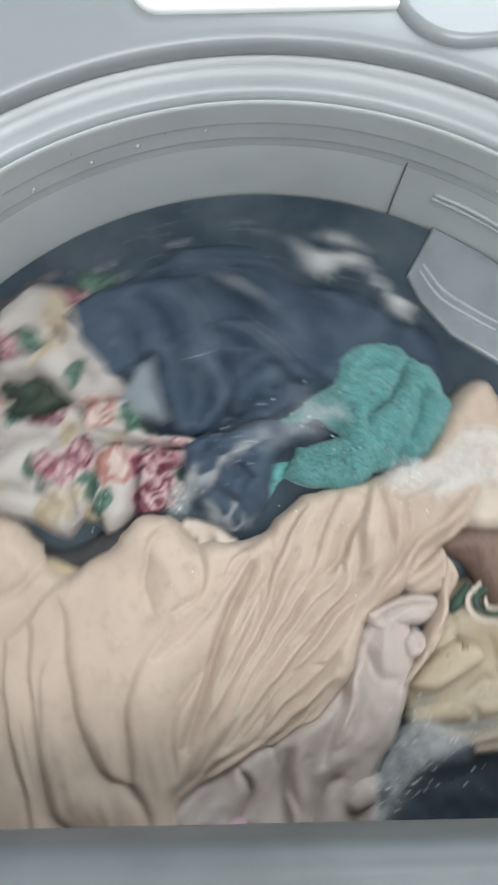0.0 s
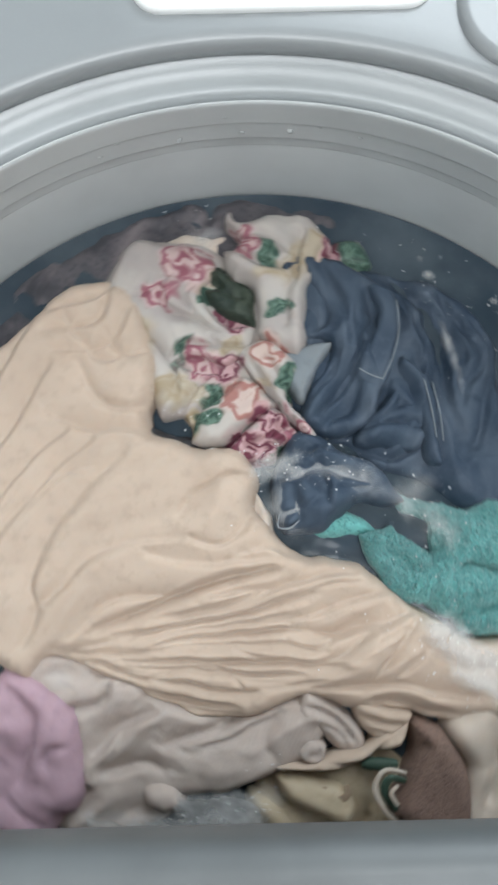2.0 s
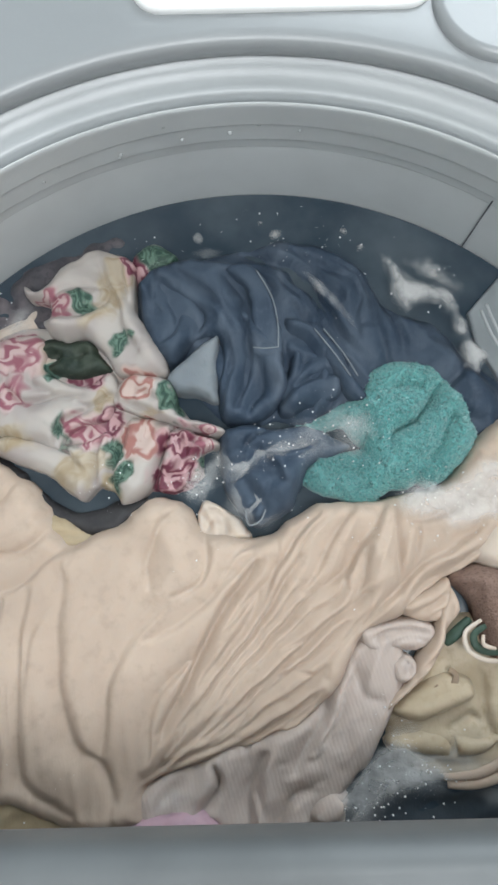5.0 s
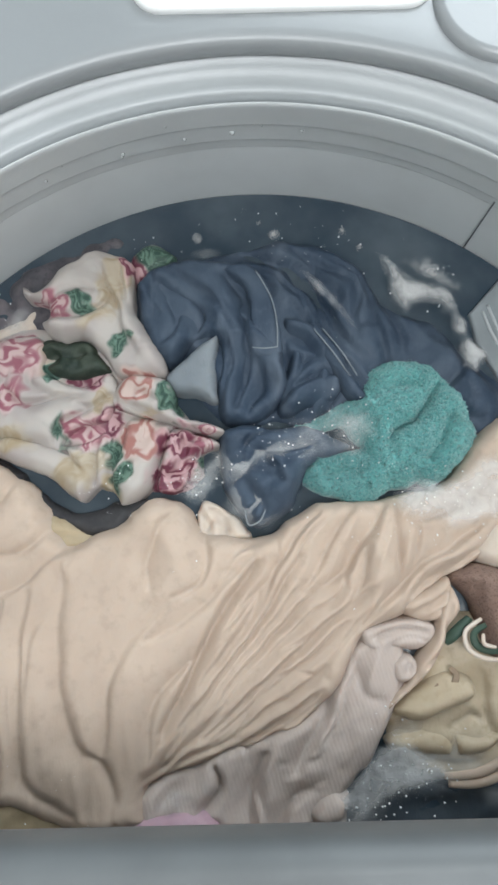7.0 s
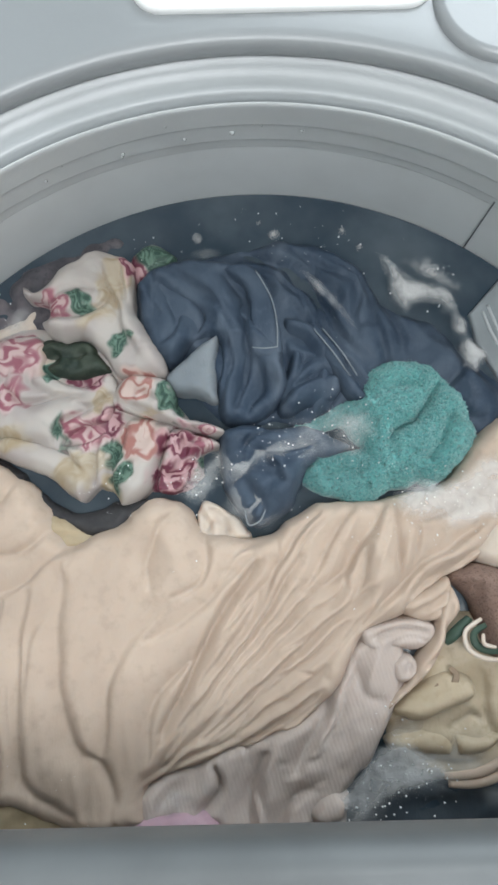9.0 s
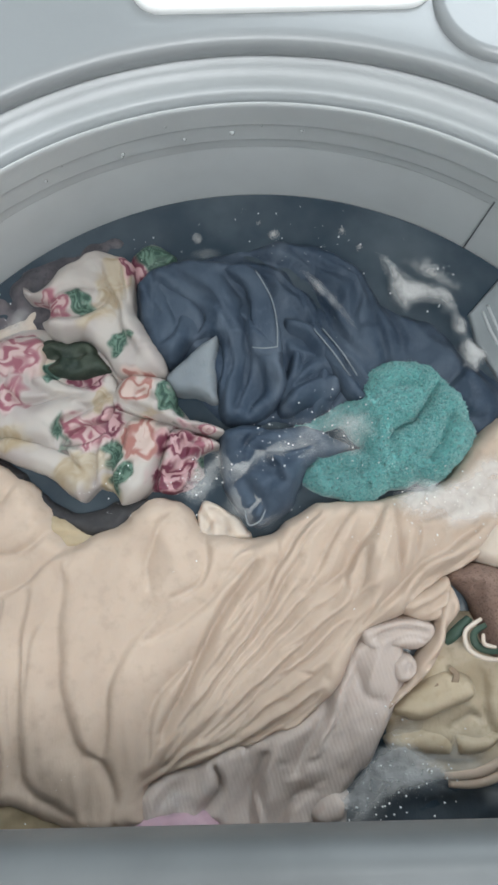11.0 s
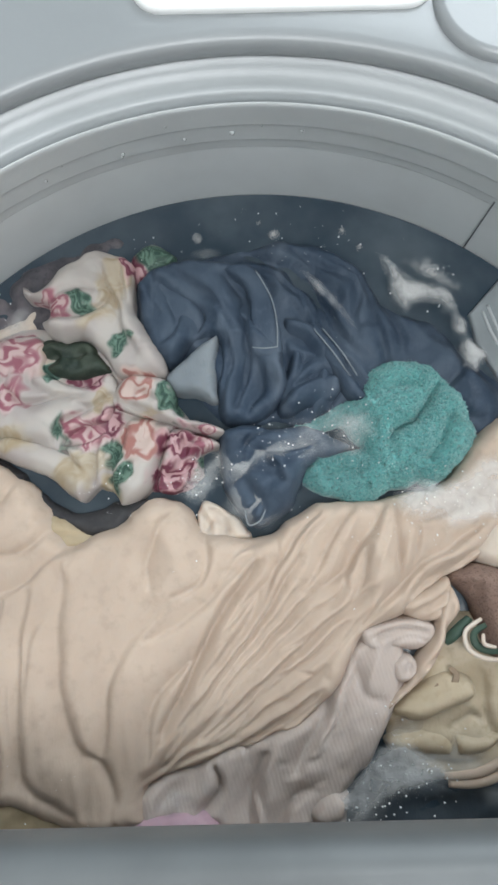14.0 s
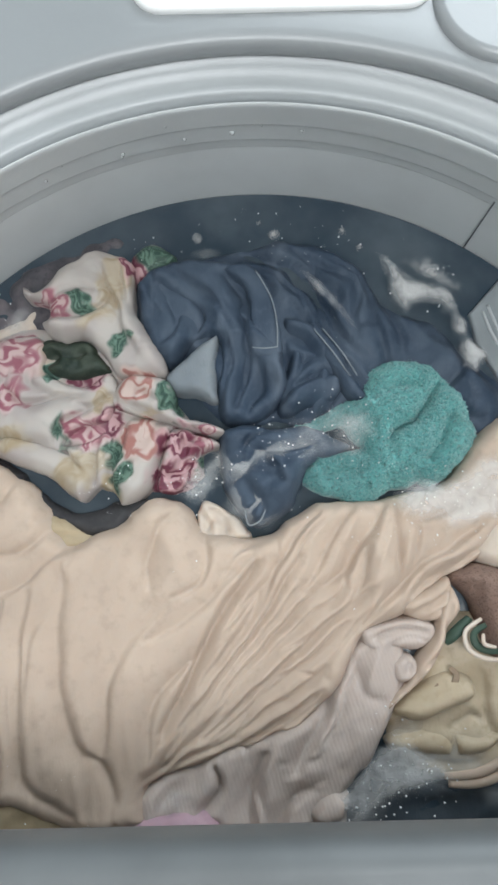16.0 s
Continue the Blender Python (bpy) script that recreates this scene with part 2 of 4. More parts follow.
def box(x0, y0, z0, x1, y1, z1, bevel=0.0, bm=None):
    bm = bm or bmesh.new()
    made = bmesh.ops.create_cube(bm, size=1, matrix=Matrix.Translation(((x0 + x1) / 2, (y0 + y1) / 2, (z0 + z1) / 2)) @ Matrix.Diagonal((x1 - x0, y1 - y0, z1 - z0, 1)))
    if bevel:
        edges = list({e for v in made["verts"] for e in v.link_edges})
        bmesh.ops.bevel(bm, geom=edges, offset=bevel, segments=4, affect="EDGES", profile=0.5)
    return bm


def spline(points, closed=True, per=10):
    """A smooth run of points through control points."""
    p = np.array(points, float)
    n = len(p)
    out = []
    for i in range(n if closed else n - 1):
        if closed:
            a, b, c, d = p[(i - 1) % n], p[i], p[(i + 1) % n], p[(i + 2) % n]
        else:
            a, b, c, d = p[max(i - 1, 0)], p[i], p[i + 1], p[min(i + 2, n - 1)]
        for k in range(per):
            t = k / per
            out.append(0.5 * (2 * b + (c - a) * t + (2 * a - 5 * b + 4 * c - d) * t * t + (3 * b - a - 3 * c + d) * t ** 3))
    if not closed:
        out.append(p[-1])
    return np.array(out)


def to_line(x, y, line, closed):
    """Distance from points to a polyline, the share of the way along it, the side, and the nearest point."""
    a = line
    b = np.roll(line, -1, 0) if closed else line[1:]
    a = a if closed else line[:-1]
    best = np.full(x.shape, 1e9)
    along, side = np.zeros(x.shape), np.zeros(x.shape)
    nx, ny = np.zeros(x.shape), np.zeros(x.shape)
    count = len(b)
    for i in range(count):
        ex, ey = b[i] - a[i]
        t = np.clip(((x - a[i][0]) * ex + (y - a[i][1]) * ey) / (ex * ex + ey * ey + 1e-12), 0, 1)
        px, py = a[i][0] + t * ex, a[i][1] + t * ey
        d = np.hypot(x - px, y - py)
        near = d < best
        best = np.where(near, d, best)
        along = np.where(near, (i + t) / count, along)
        side = np.where(near, np.sign(ex * (y - a[i][1]) - ey * (x - a[i][0])), side)
        nx, ny = np.where(near, px, nx), np.where(near, py, ny)
    return best, along, side, nx, ny


def inside(x, y, line):
    hit = np.zeros(x.shape, bool)
    b = np.roll(line, -1, 0)
    for (ax, ay), (bx, by) in zip(line, b):
        cross = ((ay > y) != (by > y)) & (x < (bx - ax) * (y - ay) / (by - ay + 1e-15) + ax)
        hit ^= cross
    return hit


def grain(x, y, scale, seed):
    """Smooth value noise, -1 to 1."""
    x, y = x * scale + seed * 17.3, y * scale - seed * 9.1
    i, j = np.floor(x), np.floor(y)
    u, v = x - i, y - j
    u, v = u * u * (3 - 2 * u), v * v * (3 - 2 * v)

    def h(a, b):
        s = np.sin(a * 127.1 + b * 311.7 + seed * 74.7) * 43758.5453
        return 2 * (s - np.floor(s)) - 1
    return (h(i, j) * (1 - u) + h(i + 1, j) * u) * (1 - v) + (h(i, j + 1) * (1 - u) + h(i + 1, j + 1) * u) * v


def fbm(x, y, scale, seed, octaves=4):
    return sum(grain(x, y, scale * 2 ** k, seed + k) / 2 ** k for k in range(octaves))


def heap(outline, base, rise, roll, folds=(), rough=(), step=0.0025, seed=1, skirt=0.03, ruffle=0.0014, warp=0.004):
    """A lying piece of cloth: an outline in plan, rounded over at its rim, with folds and crumples.
    folds: (run of plan points, width, height, sharp). rough: (scale, height, stretch, degrees) of crumpling."""
    line = spline(outline)
    if ruffle:
        line = line + np.stack([fbm(line[:, 0], line[:, 1], 60, seed + 3), fbm(line[:, 0], line[:, 1], 60, seed + 8)], 1) * ruffle
    lo, hi = line.min(0) - step, line.max(0) + step
    gx, gy = np.meshgrid(np.arange(lo[0], hi[0], step), np.arange(lo[1], hi[1], step), indexing="ij")
    dist, _, _, nx, ny = to_line(gx, gy, line, True)
    within = inside(gx, gy, line)
    x, y = np.where(within, gx, nx), np.where(within, gy, ny)
    d = np.where(within, dist, 0)
    e = np.clip(d / roll, 0, 1)
    z = base + rise * np.sqrt(1 - (1 - e) ** 2)
    fade = np.clip(d / (roll * 0.5), 0.15, 1)
    wx, wy = x + warp * fbm(x, y, 40, seed + 20, 2), y + warp * fbm(x, y, 40, seed + 30, 2)
    cut = np.zeros(x.shape)
    for run, width, height, sharp in folds:
        curve = spline(run, False, 5)
        dd, along, side, _, _ = to_line(wx, wy, curve, False)
        taper = np.clip(np.sin(np.pi * np.clip(0.08 + along * 0.84, 0, 1)), 0, 1) ** 0.5
        k = dd / width
        if sharp == 0:
            z = z + height * taper * np.exp(-k * k) * fade
        elif sharp == 1:
            cut = np.maximum(cut, -height * 1.5 * taper * np.exp(-k * 2.0))
        else:
            cut = np.maximum(cut, height * 1.9 * taper * np.where(side > 0, np.exp(-(k * 3.6) ** 1.5), np.exp(-k * 1.5)))
    z = z - cut * fade
    for scale, height, stretch, turn, *where in rough:
        c, s = math.cos(radians(turn)), math.sin(radians(turn))
        u, v = (wx * c + wy * s) / stretch, -wx * s + wy * c
        n = fbm(u, v, scale, seed + 40, 3)
        soft_edge = np.exp(-((x - where[0]) ** 2 + (y - where[1]) ** 2) / where[2] ** 2) if where else 1.0
        z = z + (height * (1 - 2 * np.abs(n)) if height > 0 else height * n) * fade * soft_edge
    z = np.maximum(z, base + 0.22 * rise * np.sqrt(e))
    ids = -np.ones(gx.shape, int)
    cell = within[:-1, :-1] | within[1:, :-1] | within[1:, 1:] | within[:-1, 1:]
    used = np.zeros(gx.shape, bool)
    for i, j in ((0, 0), (1, 0), (1, 1), (0, 1)):
        used[i:used.shape[0] - 1 + i, j:used.shape[1] - 1 + j] |= cell
    ids[used] = np.arange(used.sum())
    verts = np.stack([x[used], y[used], z[used]], 1)
    thick = np.clip(d[used] / max(roll, 1e-6), 0, 1)
    faces = np.stack([ids[:-1, :-1][cell], ids[1:, :-1][cell], ids[1:, 1:][cell], ids[:-1, 1:][cell]], 1)
    faces = faces.tolist()
    if skirt:
        count = {}
        for f in faces:
            for a, b in zip(f, f[1:] + f[:1]):
                count[(a, b)] = 1
        rim = [(a, b) for a, b in count if (b, a) not in count]
        low, extra = {}, []
        for a, b in rim:
            for v in (a, b):
                if v not in low:
                    low[v] = len(verts) + len(extra)
                    extra.append((verts[v][0], verts[v][1], base - skirt))
        faces += [[b, a, low[a], low[b]] for a, b in rim]
        verts = np.concatenate([verts, np.array(extra)])
        thick = np.concatenate([thick, np.zeros(len(extra))])
    return verts, faces, thick


def creases(outline, count, seed, turn=40.0, spread=60.0, length=0.03, width=0.005, depth=0.004):
    """Short random folds lying inside an outline."""
    rng = np.random.RandomState(seed)
    p = np.array(outline, float)
    lo, hi = p.min(0), p.max(0)
    made = []
    while len(made) < count:
        c = lo + (hi - lo) * rng.rand(2)
        if not inside(np.array([c[0]]), np.array([c[1]]), p)[0]:
            continue
        a, k = radians(turn + spread * (2 * rng.rand() - 1)), length * (0.5 + rng.rand())
        d, n = np.array([math.cos(a), math.sin(a)]) * k / 2, np.array([-math.sin(a), math.cos(a)]) * k * 0.3 * (2 * rng.rand() - 1)
        kind = 2 if rng.rand() < 0.6 else 1
        made.append(([tuple(c - d), tuple(c + n), tuple(c + d)], width * (0.6 + 0.8 * rng.rand()), depth * (0.6 + 0.7 * rng.rand()) * (1 if kind == 2 else -1), kind))
    return made


def crumpled(outline, base, rise, roll, folds, rough, step, seed, count, ruffle=0.002, **how):
    return heap(outline, base, rise, roll, list(folds) + creases(outline, count, seed, **how), rough, step, seed, ruffle=ruffle)


def garment(name, mat, made, label="", category="", parent=None, kind=""):
    verts, faces, thick = made
    me = bpy.data.meshes.new(name)
    me.from_pydata(verts.tolist(), [], faces)
    me.polygons.foreach_set("use_smooth", [True] * len(faces))
    me.attributes.new("thickness", "FLOAT", "POINT").data.foreach_set("value", thick.astype(np.float32))
    me.materials.append(mat)
    ob = new(name, me)
    if parent:
        ob.parent = parent
    return tagged(ob, label, category, "", kind)


# ---- an assumed room, unseen, that bounces and blocks light ----
def room():
    w = 1.3
    tagged(part("floor", box(-w, -w, -1.0, w, w, -0.9), TILE, smooth=False), "plain grey-brown tiled laundry floor", "floor", kind="structure")
    tagged(part("ceiling", box(-w, -w, 1.6, w, w, 1.7), PAINT, smooth=False), "plain white painted ceiling", "ceiling", kind="structure")
    # Unseen west wall, set close to bounce light onto the tub's right side.
    tagged(part("wall_west", box(-0.62, -w, -0.9, -0.52, w, 1.6), PAINT, smooth=False), "off-white wall, added unseen to bounce light onto the tub", "wall", kind="structure")
    tagged(part("wall_south", box(-w, -w - 0.1, -0.9, w, -w, 1.6), PAINT, smooth=False), "plain off-white painted wall", "wall", kind="structure")
    tagged(part("wall_east", box(w, -w, -0.9, w + 0.1, w, 1.6), PAINT, smooth=False), "plain off-white painted wall", "wall", kind="structure")
    # Unseen dark wall, added for what the deck reflects.
    bm = box(-w, w, -0.9, w, w + 0.1, 0.55)
    box(-w, w, 1.55, w, w + 0.1, 1.6, bm=bm)
    box(-w, w, 0.55, 0.02, w + 0.1, 1.55, bm=bm)
    box(1.27, w, 0.55, w, w + 0.1, 1.55, bm=bm)
    tagged(part("wall_north", bm, DARK_WALL, smooth=False), "dark grey wall, added unseen, with an opening for the window light", "wall", kind="structure")


room()


# ---- the washing machine ----
def rounded(x0, y0, x1, y1, r, n=8):
    out = []
    for cx, cy, a in ((x1 - r, y1 - r, 0), (x0 + r, y1 - r, 90), (x0 + r, y0 + r, 180), (x1 - r, y0 + r, 270)):
        out += [(cx + r * math.cos(radians(a + 90 * i / n)), cy + r * math.sin(radians(a + 90 * i / n))) for i in range(n + 1)]
    return out


def prism(points, z0, z1, bevel):
    bm = bmesh.new()
    face = bm.faces.new([bm.verts.new((x, y, z0)) for x, y in points])
    up = bmesh.ops.extrude_face_region(bm, geom=[face])
    top = [v for v in up["geom"] if isinstance(v, bmesh.types.BMVert)]
    bmesh.ops.translate(bm, verts=top, vec=(0, 0, z1 - z0))
    if bevel:
        edges = [e for e in bm.edges if all(v in top for v in e.verts)]
        bmesh.ops.bevel(bm, geom=edges, offset=bevel, segments=4, affect="EDGES", profile=0.5)
    bmesh.ops.recalc_face_normals(bm, faces=bm.faces[:])
    return bm


def machine():
    body = tagged(new("washing_machine"), "pale grey plastic top-loading washing machine, lid open", "washing machine")
    # deck with its round opening and the rolled lip that hangs over the tub cover
    bm = bmesh.new()
    n = 160
    rings = []
    prof = [(0.2660, 0.0990), (0.2530, 0.0980), (0.2498, 0.0995), (0.2488, 0.1030), (0.2490, 0.1065), (0.2510, 0.1090), (0.2555, 0.1102), (0.266, 0.1105)]
    for i in range(n):
        a = 2 * math.pi * i / n
        c, s = math.cos(a), math.sin(a)
        ring = [bm.verts.new((r * c, r * s - 0.004, z)) for r, z in prof]
        k = 0.34 / max(abs(c), abs(s))
        for share in (0.25, 0.97, 1.0):
            reach = 0.266 + (k - 0.266) * share
            ring.append(bm.verts.new((reach * c, reach * s - 0.004, 0.1108)))
        ring.append(bm.verts.new((k * c, k * s - 0.004, -0.88)))
        rings.append(ring)
    for i in range(n):
        u, v = rings[i], rings[(i + 1) % n]
        for j in range(len(u) - 1):
            bm.faces.new((u[j], v[j], v[j + 1], u[j + 1]))
    rim = tagged(new("tub_rim"), "glossy pale grey rim of the suspended outer tub", "tub rim")
    part("lip", bm, DECK, rim, flats=True)
    part("cover_ring", revolve([(0.2322, 0.080), (0.2325, 0.0905), (0.2338, 0.0922), (0.2365, 0.0922), (0.2405, 0.0925), (0.2440, 0.0955), (0.2470, 0.0988), (0.275, 0.0990), (0.275, 0.02)]), COVER, rim, "smooth grey tub cover ring")
    # the front ledge over the near side of the tub
    bm = box(-0.345, -0.36, 0.094, 0.345, -0.0815, 0.122, 0.010)
    part("front_ledge", bm, FRONT, body, "dark grey front ledge with a rounded edge", flats=True)
    # rear panel, assumed for the bright area there, and the drawer beside it
    part("rear_panel", prism(rounded(-0.053, 0.258, 0.085, 0.36, 0.014), 0.106, 0.1135, 0.002), WHITE, body, "white glossy panel standing in for the bright area at the rear", flats=True)
    part("dispenser_lid", prism(rounded(0.0835, 0.2290, 0.20, 0.345, 0.032), 0.1085, 0.1150, 0.0045), DECK, rim, "raised rounded pocket cover", flats=True)
    return rim


def tube(points, radius, sides=8, per=6, ends=0.5, bm=None, flat=1.0):
    """A cord along control points in space, thinner at its ends."""
    p = np.array(points, float)
    run = np.concatenate([spline(p[:, :2], False, per), np.interp(np.linspace(0, len(p) - 1, (len(p) - 1) * per + 1), range(len(p)), p[:, 2])[:, None]], 1)
    bm = bm or bmesh.new()
    rings = []
    for i, c in enumerate(run):
        d = Vector(run[min(i + 1, len(run) - 1)] - run[max(i - 1, 0)]).normalized()
        side = d.cross(Vector((0, 0, 1))).normalized()
        up = side.cross(d)
        r = radius * (ends + (1 - ends) * math.sin(math.pi * (0.1 + 0.8 * i / (len(run) - 1))))
        rings.append([bm.verts.new(Vector(c) + side * (r * math.cos(a)) + up * (r * flat * math.sin(a))) for a in np.linspace(0, 2 * math.pi, sides, endpoint=False)])
    for u, v in zip(rings, rings[1:]):
        for j in range(sides):
            bm.faces.new((u[j], u[(j + 1) % sides], v[(j + 1) % sides], v[j]))
    bm.faces.new(rings[0][::-1])
    bm.faces.new(rings[-1])
    return bm


def specks(centres, count, radius, spread, seed, height=0.03):
    """Single bubbles strewn about some centres, joined."""
    rng = np.random.RandomState(seed)
    bm = bmesh.new()
    for _ in range(count):
        cx, cy = centres[rng.randint(len(centres))]
        r = radius * (0.4 + 1.2 * rng.rand() ** 3)
        x, y = cx + rng.randn() * spread, cy + rng.randn() * spread
        if math.hypot(x, y) > 0.226:
            continue
        bmesh.ops.create_icosphere(bm, subdivisions=1, radius=r, matrix=Matrix.Translation((x, y, height + rng.rand() * 0.003)))
    return bm


rim_thing = machine()


def tub():
    t = tagged(new("wash_tub"), "grey plastic wash tub with ribbed balance ring", "tub")
    part("wall", revolve([(0.150, -0.24), (0.225, -0.22), (0.2350, -0.10), (0.2350, 0.0), (0.2345, 0.048)], 200), TUB, t)
    part("balance_ring", revolve([(0.2345, 0.0482), (0.2337, 0.0553), (0.2331, 0.0558), (0.2330, 0.0566), (0.2315, 0.0700), (0.2309, 0.0705), (0.2308, 0.0713),
                                  (0.2291, 0.0845), (0.2284, 0.0875), (0.2288, 0.0892), (0.2296, 0.0892), (0.2302, 0.0880), (0.2316, 0.0840)], 200), TUB, t, "grey balance ring with raised ridges", flats=True)
    a = radians(57.0)
    seam = [(0.2350 * math.cos(a + d), 0.2350 * math.sin(a + d)) for d in (-0.0016, 0.0016)] + [(0.2338 * math.cos(a + d), 0.2338 * math.sin(a + d)) for d in (0.0016, -0.0016)]
    part("seam", prism(seam, -0.02, 0.052, 0), SEAM, t, "thin dark vertical joint", False)
    # lint filter housing standing out from the wall, with two slots
    out = [(0.2347, 50), (0.2347, 42), (0.2347, 34), (0.2347, 26), (0.21, 22), (0.186, 28.7), (0.1806, 38.3), (0.188, 46.3), (0.1994, 50.5)]
    bm = prism([(r * math.cos(radians(b)), r * math.sin(radians(b))) for r, b in out], -0.06, 0.004, 0.002)
    housing = part("filter_housing", bm, HOUSING, t, "grey lint filter housing with long slots")
    for r in (0.0, 0.005):
        part("slot_rib", tube([((c + r) * math.cos(radians(b)), (c + r) * math.sin(radians(b)), 0.0042) for c, b in ((0.205, 49), (0.196, 44), (0.196, 38), (0.199, 33))], 0.0010, ends=0.8), COVER, housing)
    for z in (0.029, 0.0335):
        part("wall_rib", tube([(0.2343 * math.cos(radians(b)), 0.2343 * math.sin(radians(b)), z) for b in (52, 48, 44, 39)], 0.0012, ends=0.7), COVER, t)
    rng = np.random.RandomState(4)
    bm = bmesh.new()
    for _ in range(34):
        a, k = rng.uniform(20, 165), rng.rand()
        r, z = 0.2328 - 0.0026 * k, 0.0580 + 0.030 * k
        size = 0.0007 + 0.0009 * rng.rand() ** 2
        bmesh.ops.create_icosphere(bm, subdivisions=2, radius=size, matrix=Matrix.Translation((r * math.cos(radians(a)), r * math.sin(radians(a)), z)))
    tagged(part("droplets", bm, DROP, t, "clear water drops on the ring"), kind="stuff")
    return t


tub_thing = tub()
WATER_DISC = part("water", revolve([(0.0005, 0.0), (0.08, 0.0), (0.16, 0.0), (0.21, 0.0), (0.2345, 0.0006)], 160), WATER)
tagged(WATER_DISC, "dark cloudy wash water in the tub", "water", kind="structure")

# ---- the laundry ----
LOAD = {}


def lay(key, ob):
    LOAD.setdefault(key, []).append(ob)
    return ob


def bed_sheet():
    W = 0.0043
    folds = [
        ([(-0.102, 0.006), (-0.103, -0.023), (-0.100, -0.051), (-0.095, -0.073), (-0.080, -0.085), (-0.075, -0.102)], 0.016, W, 2),
        ([(-0.121, 0.000), (-0.122, -0.037), (-0.121, -0.078), (-0.116, -0.096), (-0.096, -0.109)], 0.014, W, 2),
        ([(-0.104, -0.001), (-0.116, -0.026), (-0.119, -0.056)], 0.008, -0.003, 1),
        ([(-0.135, -0.002), (-0.138, -0.042), (-0.131, -0.077), (-0.132, -0.101)], 0.012, W, 2),
        ([(-0.093, 0.026), (-0.112, 0.016), (-0.128, 0.003), (-0.149, -0.003)], 0.012, W, 2),
        ([(-0.112, 0.045), (-0.114, 0.028), (-0.132, 0.020), (-0.156, 0.028)], 0.008, -0.006, 1),
    ]
    folds += [
        ([(-0.059, 0.018), (-0.061, -0.004), (-0.076, -0.024), (-0.083, -0.044)], 0.010, -0.004, 0),
        ([(-0.048, -0.006), (-0.069, -0.029), (-0.078, -0.046), (-0.079, -0.068), (-0.082, -0.081)], 0.012, 0.0035, 2),
        ([(-0.093, 0.014), (-0.097, -0.015), (-0.093, -0.057), (-0.085, -0.081)], 0.014, 0.003, 0),
        ([(-0.067, 0.044), (-0.048, 0.025), (-0.045, 0.005), (-0.059, -0.015), (-0.072, -0.043)], 0.010, 0.005, 0),
        ([(-0.034, 0.041), (-0.028, 0.020), (-0.031, 0.004), (-0.048, -0.005)], 0.006, -0.005, 1),
        ([(-0.003, 0.017), (-0.018, 0.004), (-0.028, -0.006), (-0.056, -0.024)], 0.010, 0.0035, 2),
    ]
    folds += [
        ([(-0.017, -0.024), (-0.041, -0.038), (-0.056, -0.055), (-0.058, -0.084)], 0.010, W, 2),
        ([(-0.015, -0.025), (-0.024, -0.039), (-0.030, -0.061)], 0.006, -0.004, 1),
        ([(-0.035, -0.055), (-0.044, -0.074), (-0.059, -0.094)], 0.008, W, 2),
        ([(-0.032, -0.059), (-0.040, -0.077), (-0.048, -0.083)], 0.004, -0.004, 1),
    ]
    fan = [
        ([(-0.001, -0.052), (-0.024, -0.064), (-0.044, -0.082), (-0.057, -0.093)], 0.008, W, 2),
        ([(0.007, -0.061), (-0.019, -0.075), (-0.048, -0.089)], 0.007, W, 2),
        ([(0.010, 0.022), (0.006, 0.006), (-0.006, -0.006), (-0.021, -0.022)], 0.007, W, 2),
        ([(0.033, 0.037), (0.013, 0.018), (0.004, 0.001), (-0.003, -0.015)], 0.007, W, 2),
        ([(0.040, 0.037), (0.025, 0.022), (0.014, 0.009)], 0.004, -0.003, 1),
    ]
    fan += [
        ([(0.050, 0.041), (0.034, 0.017), (0.018, -0.006), (0.002, -0.020), (-0.014, -0.028)], 0.009, W, 2),
        ([(0.067, 0.043), (0.055, 0.023), (0.043, 0.008), (0.019, -0.006)], 0.010, 0.006, 2),
        ([(0.058, 0.027), (0.052, 0.002), (0.042, -0.015), (0.024, -0.026), (-0.004, -0.037), (-0.020, -0.049)], 0.008, W, 2),
        ([(0.036, -0.017), (0.022, -0.010), (0.002, -0.021)], 0.005, -0.005, 1),
        ([(0.039, -0.018), (0.023, -0.026), (-0.006, -0.042), (-0.027, -0.061)], 0.006, -0.004, 1),
    ]
    fan += [
        ([(0.043, -0.023), (0.017, -0.042), (-0.010, -0.058), (-0.033, -0.072)], 0.008, W, 2),
        ([(0.056, -0.012), (0.038, -0.032), (0.011, -0.053), (-0.013, -0.072)], 0.011, 0.004, 2),
        ([(0.028, -0.048), (0.010, -0.063), (-0.011, -0.075)], 0.005, -0.003, 1),
    ]
    right = [
        ([(0.071, 0.041), (0.073, 0.022), (0.073, -0.002)], 0.006, -0.005, 1),
        ([(0.059, 0.023), (0.063, 0.011), (0.059, -0.007)], 0.006, 0.004, 0),
        ([(0.085, 0.031), (0.083, 0.013), (0.073, -0.001)], 0.006, 0.003, 2),
        ([(0.119, 0.032), (0.093, 0.015), (0.071, -0.002), (0.052, -0.021)], 0.008, W, 2),
        ([(0.124, 0.023), (0.099, 0.007), (0.082, -0.004)], 0.006, W, 2),
        ([(0.130, 0.061), (0.104, 0.040), (0.084, 0.034)], 0.008, W, 2),
    ]
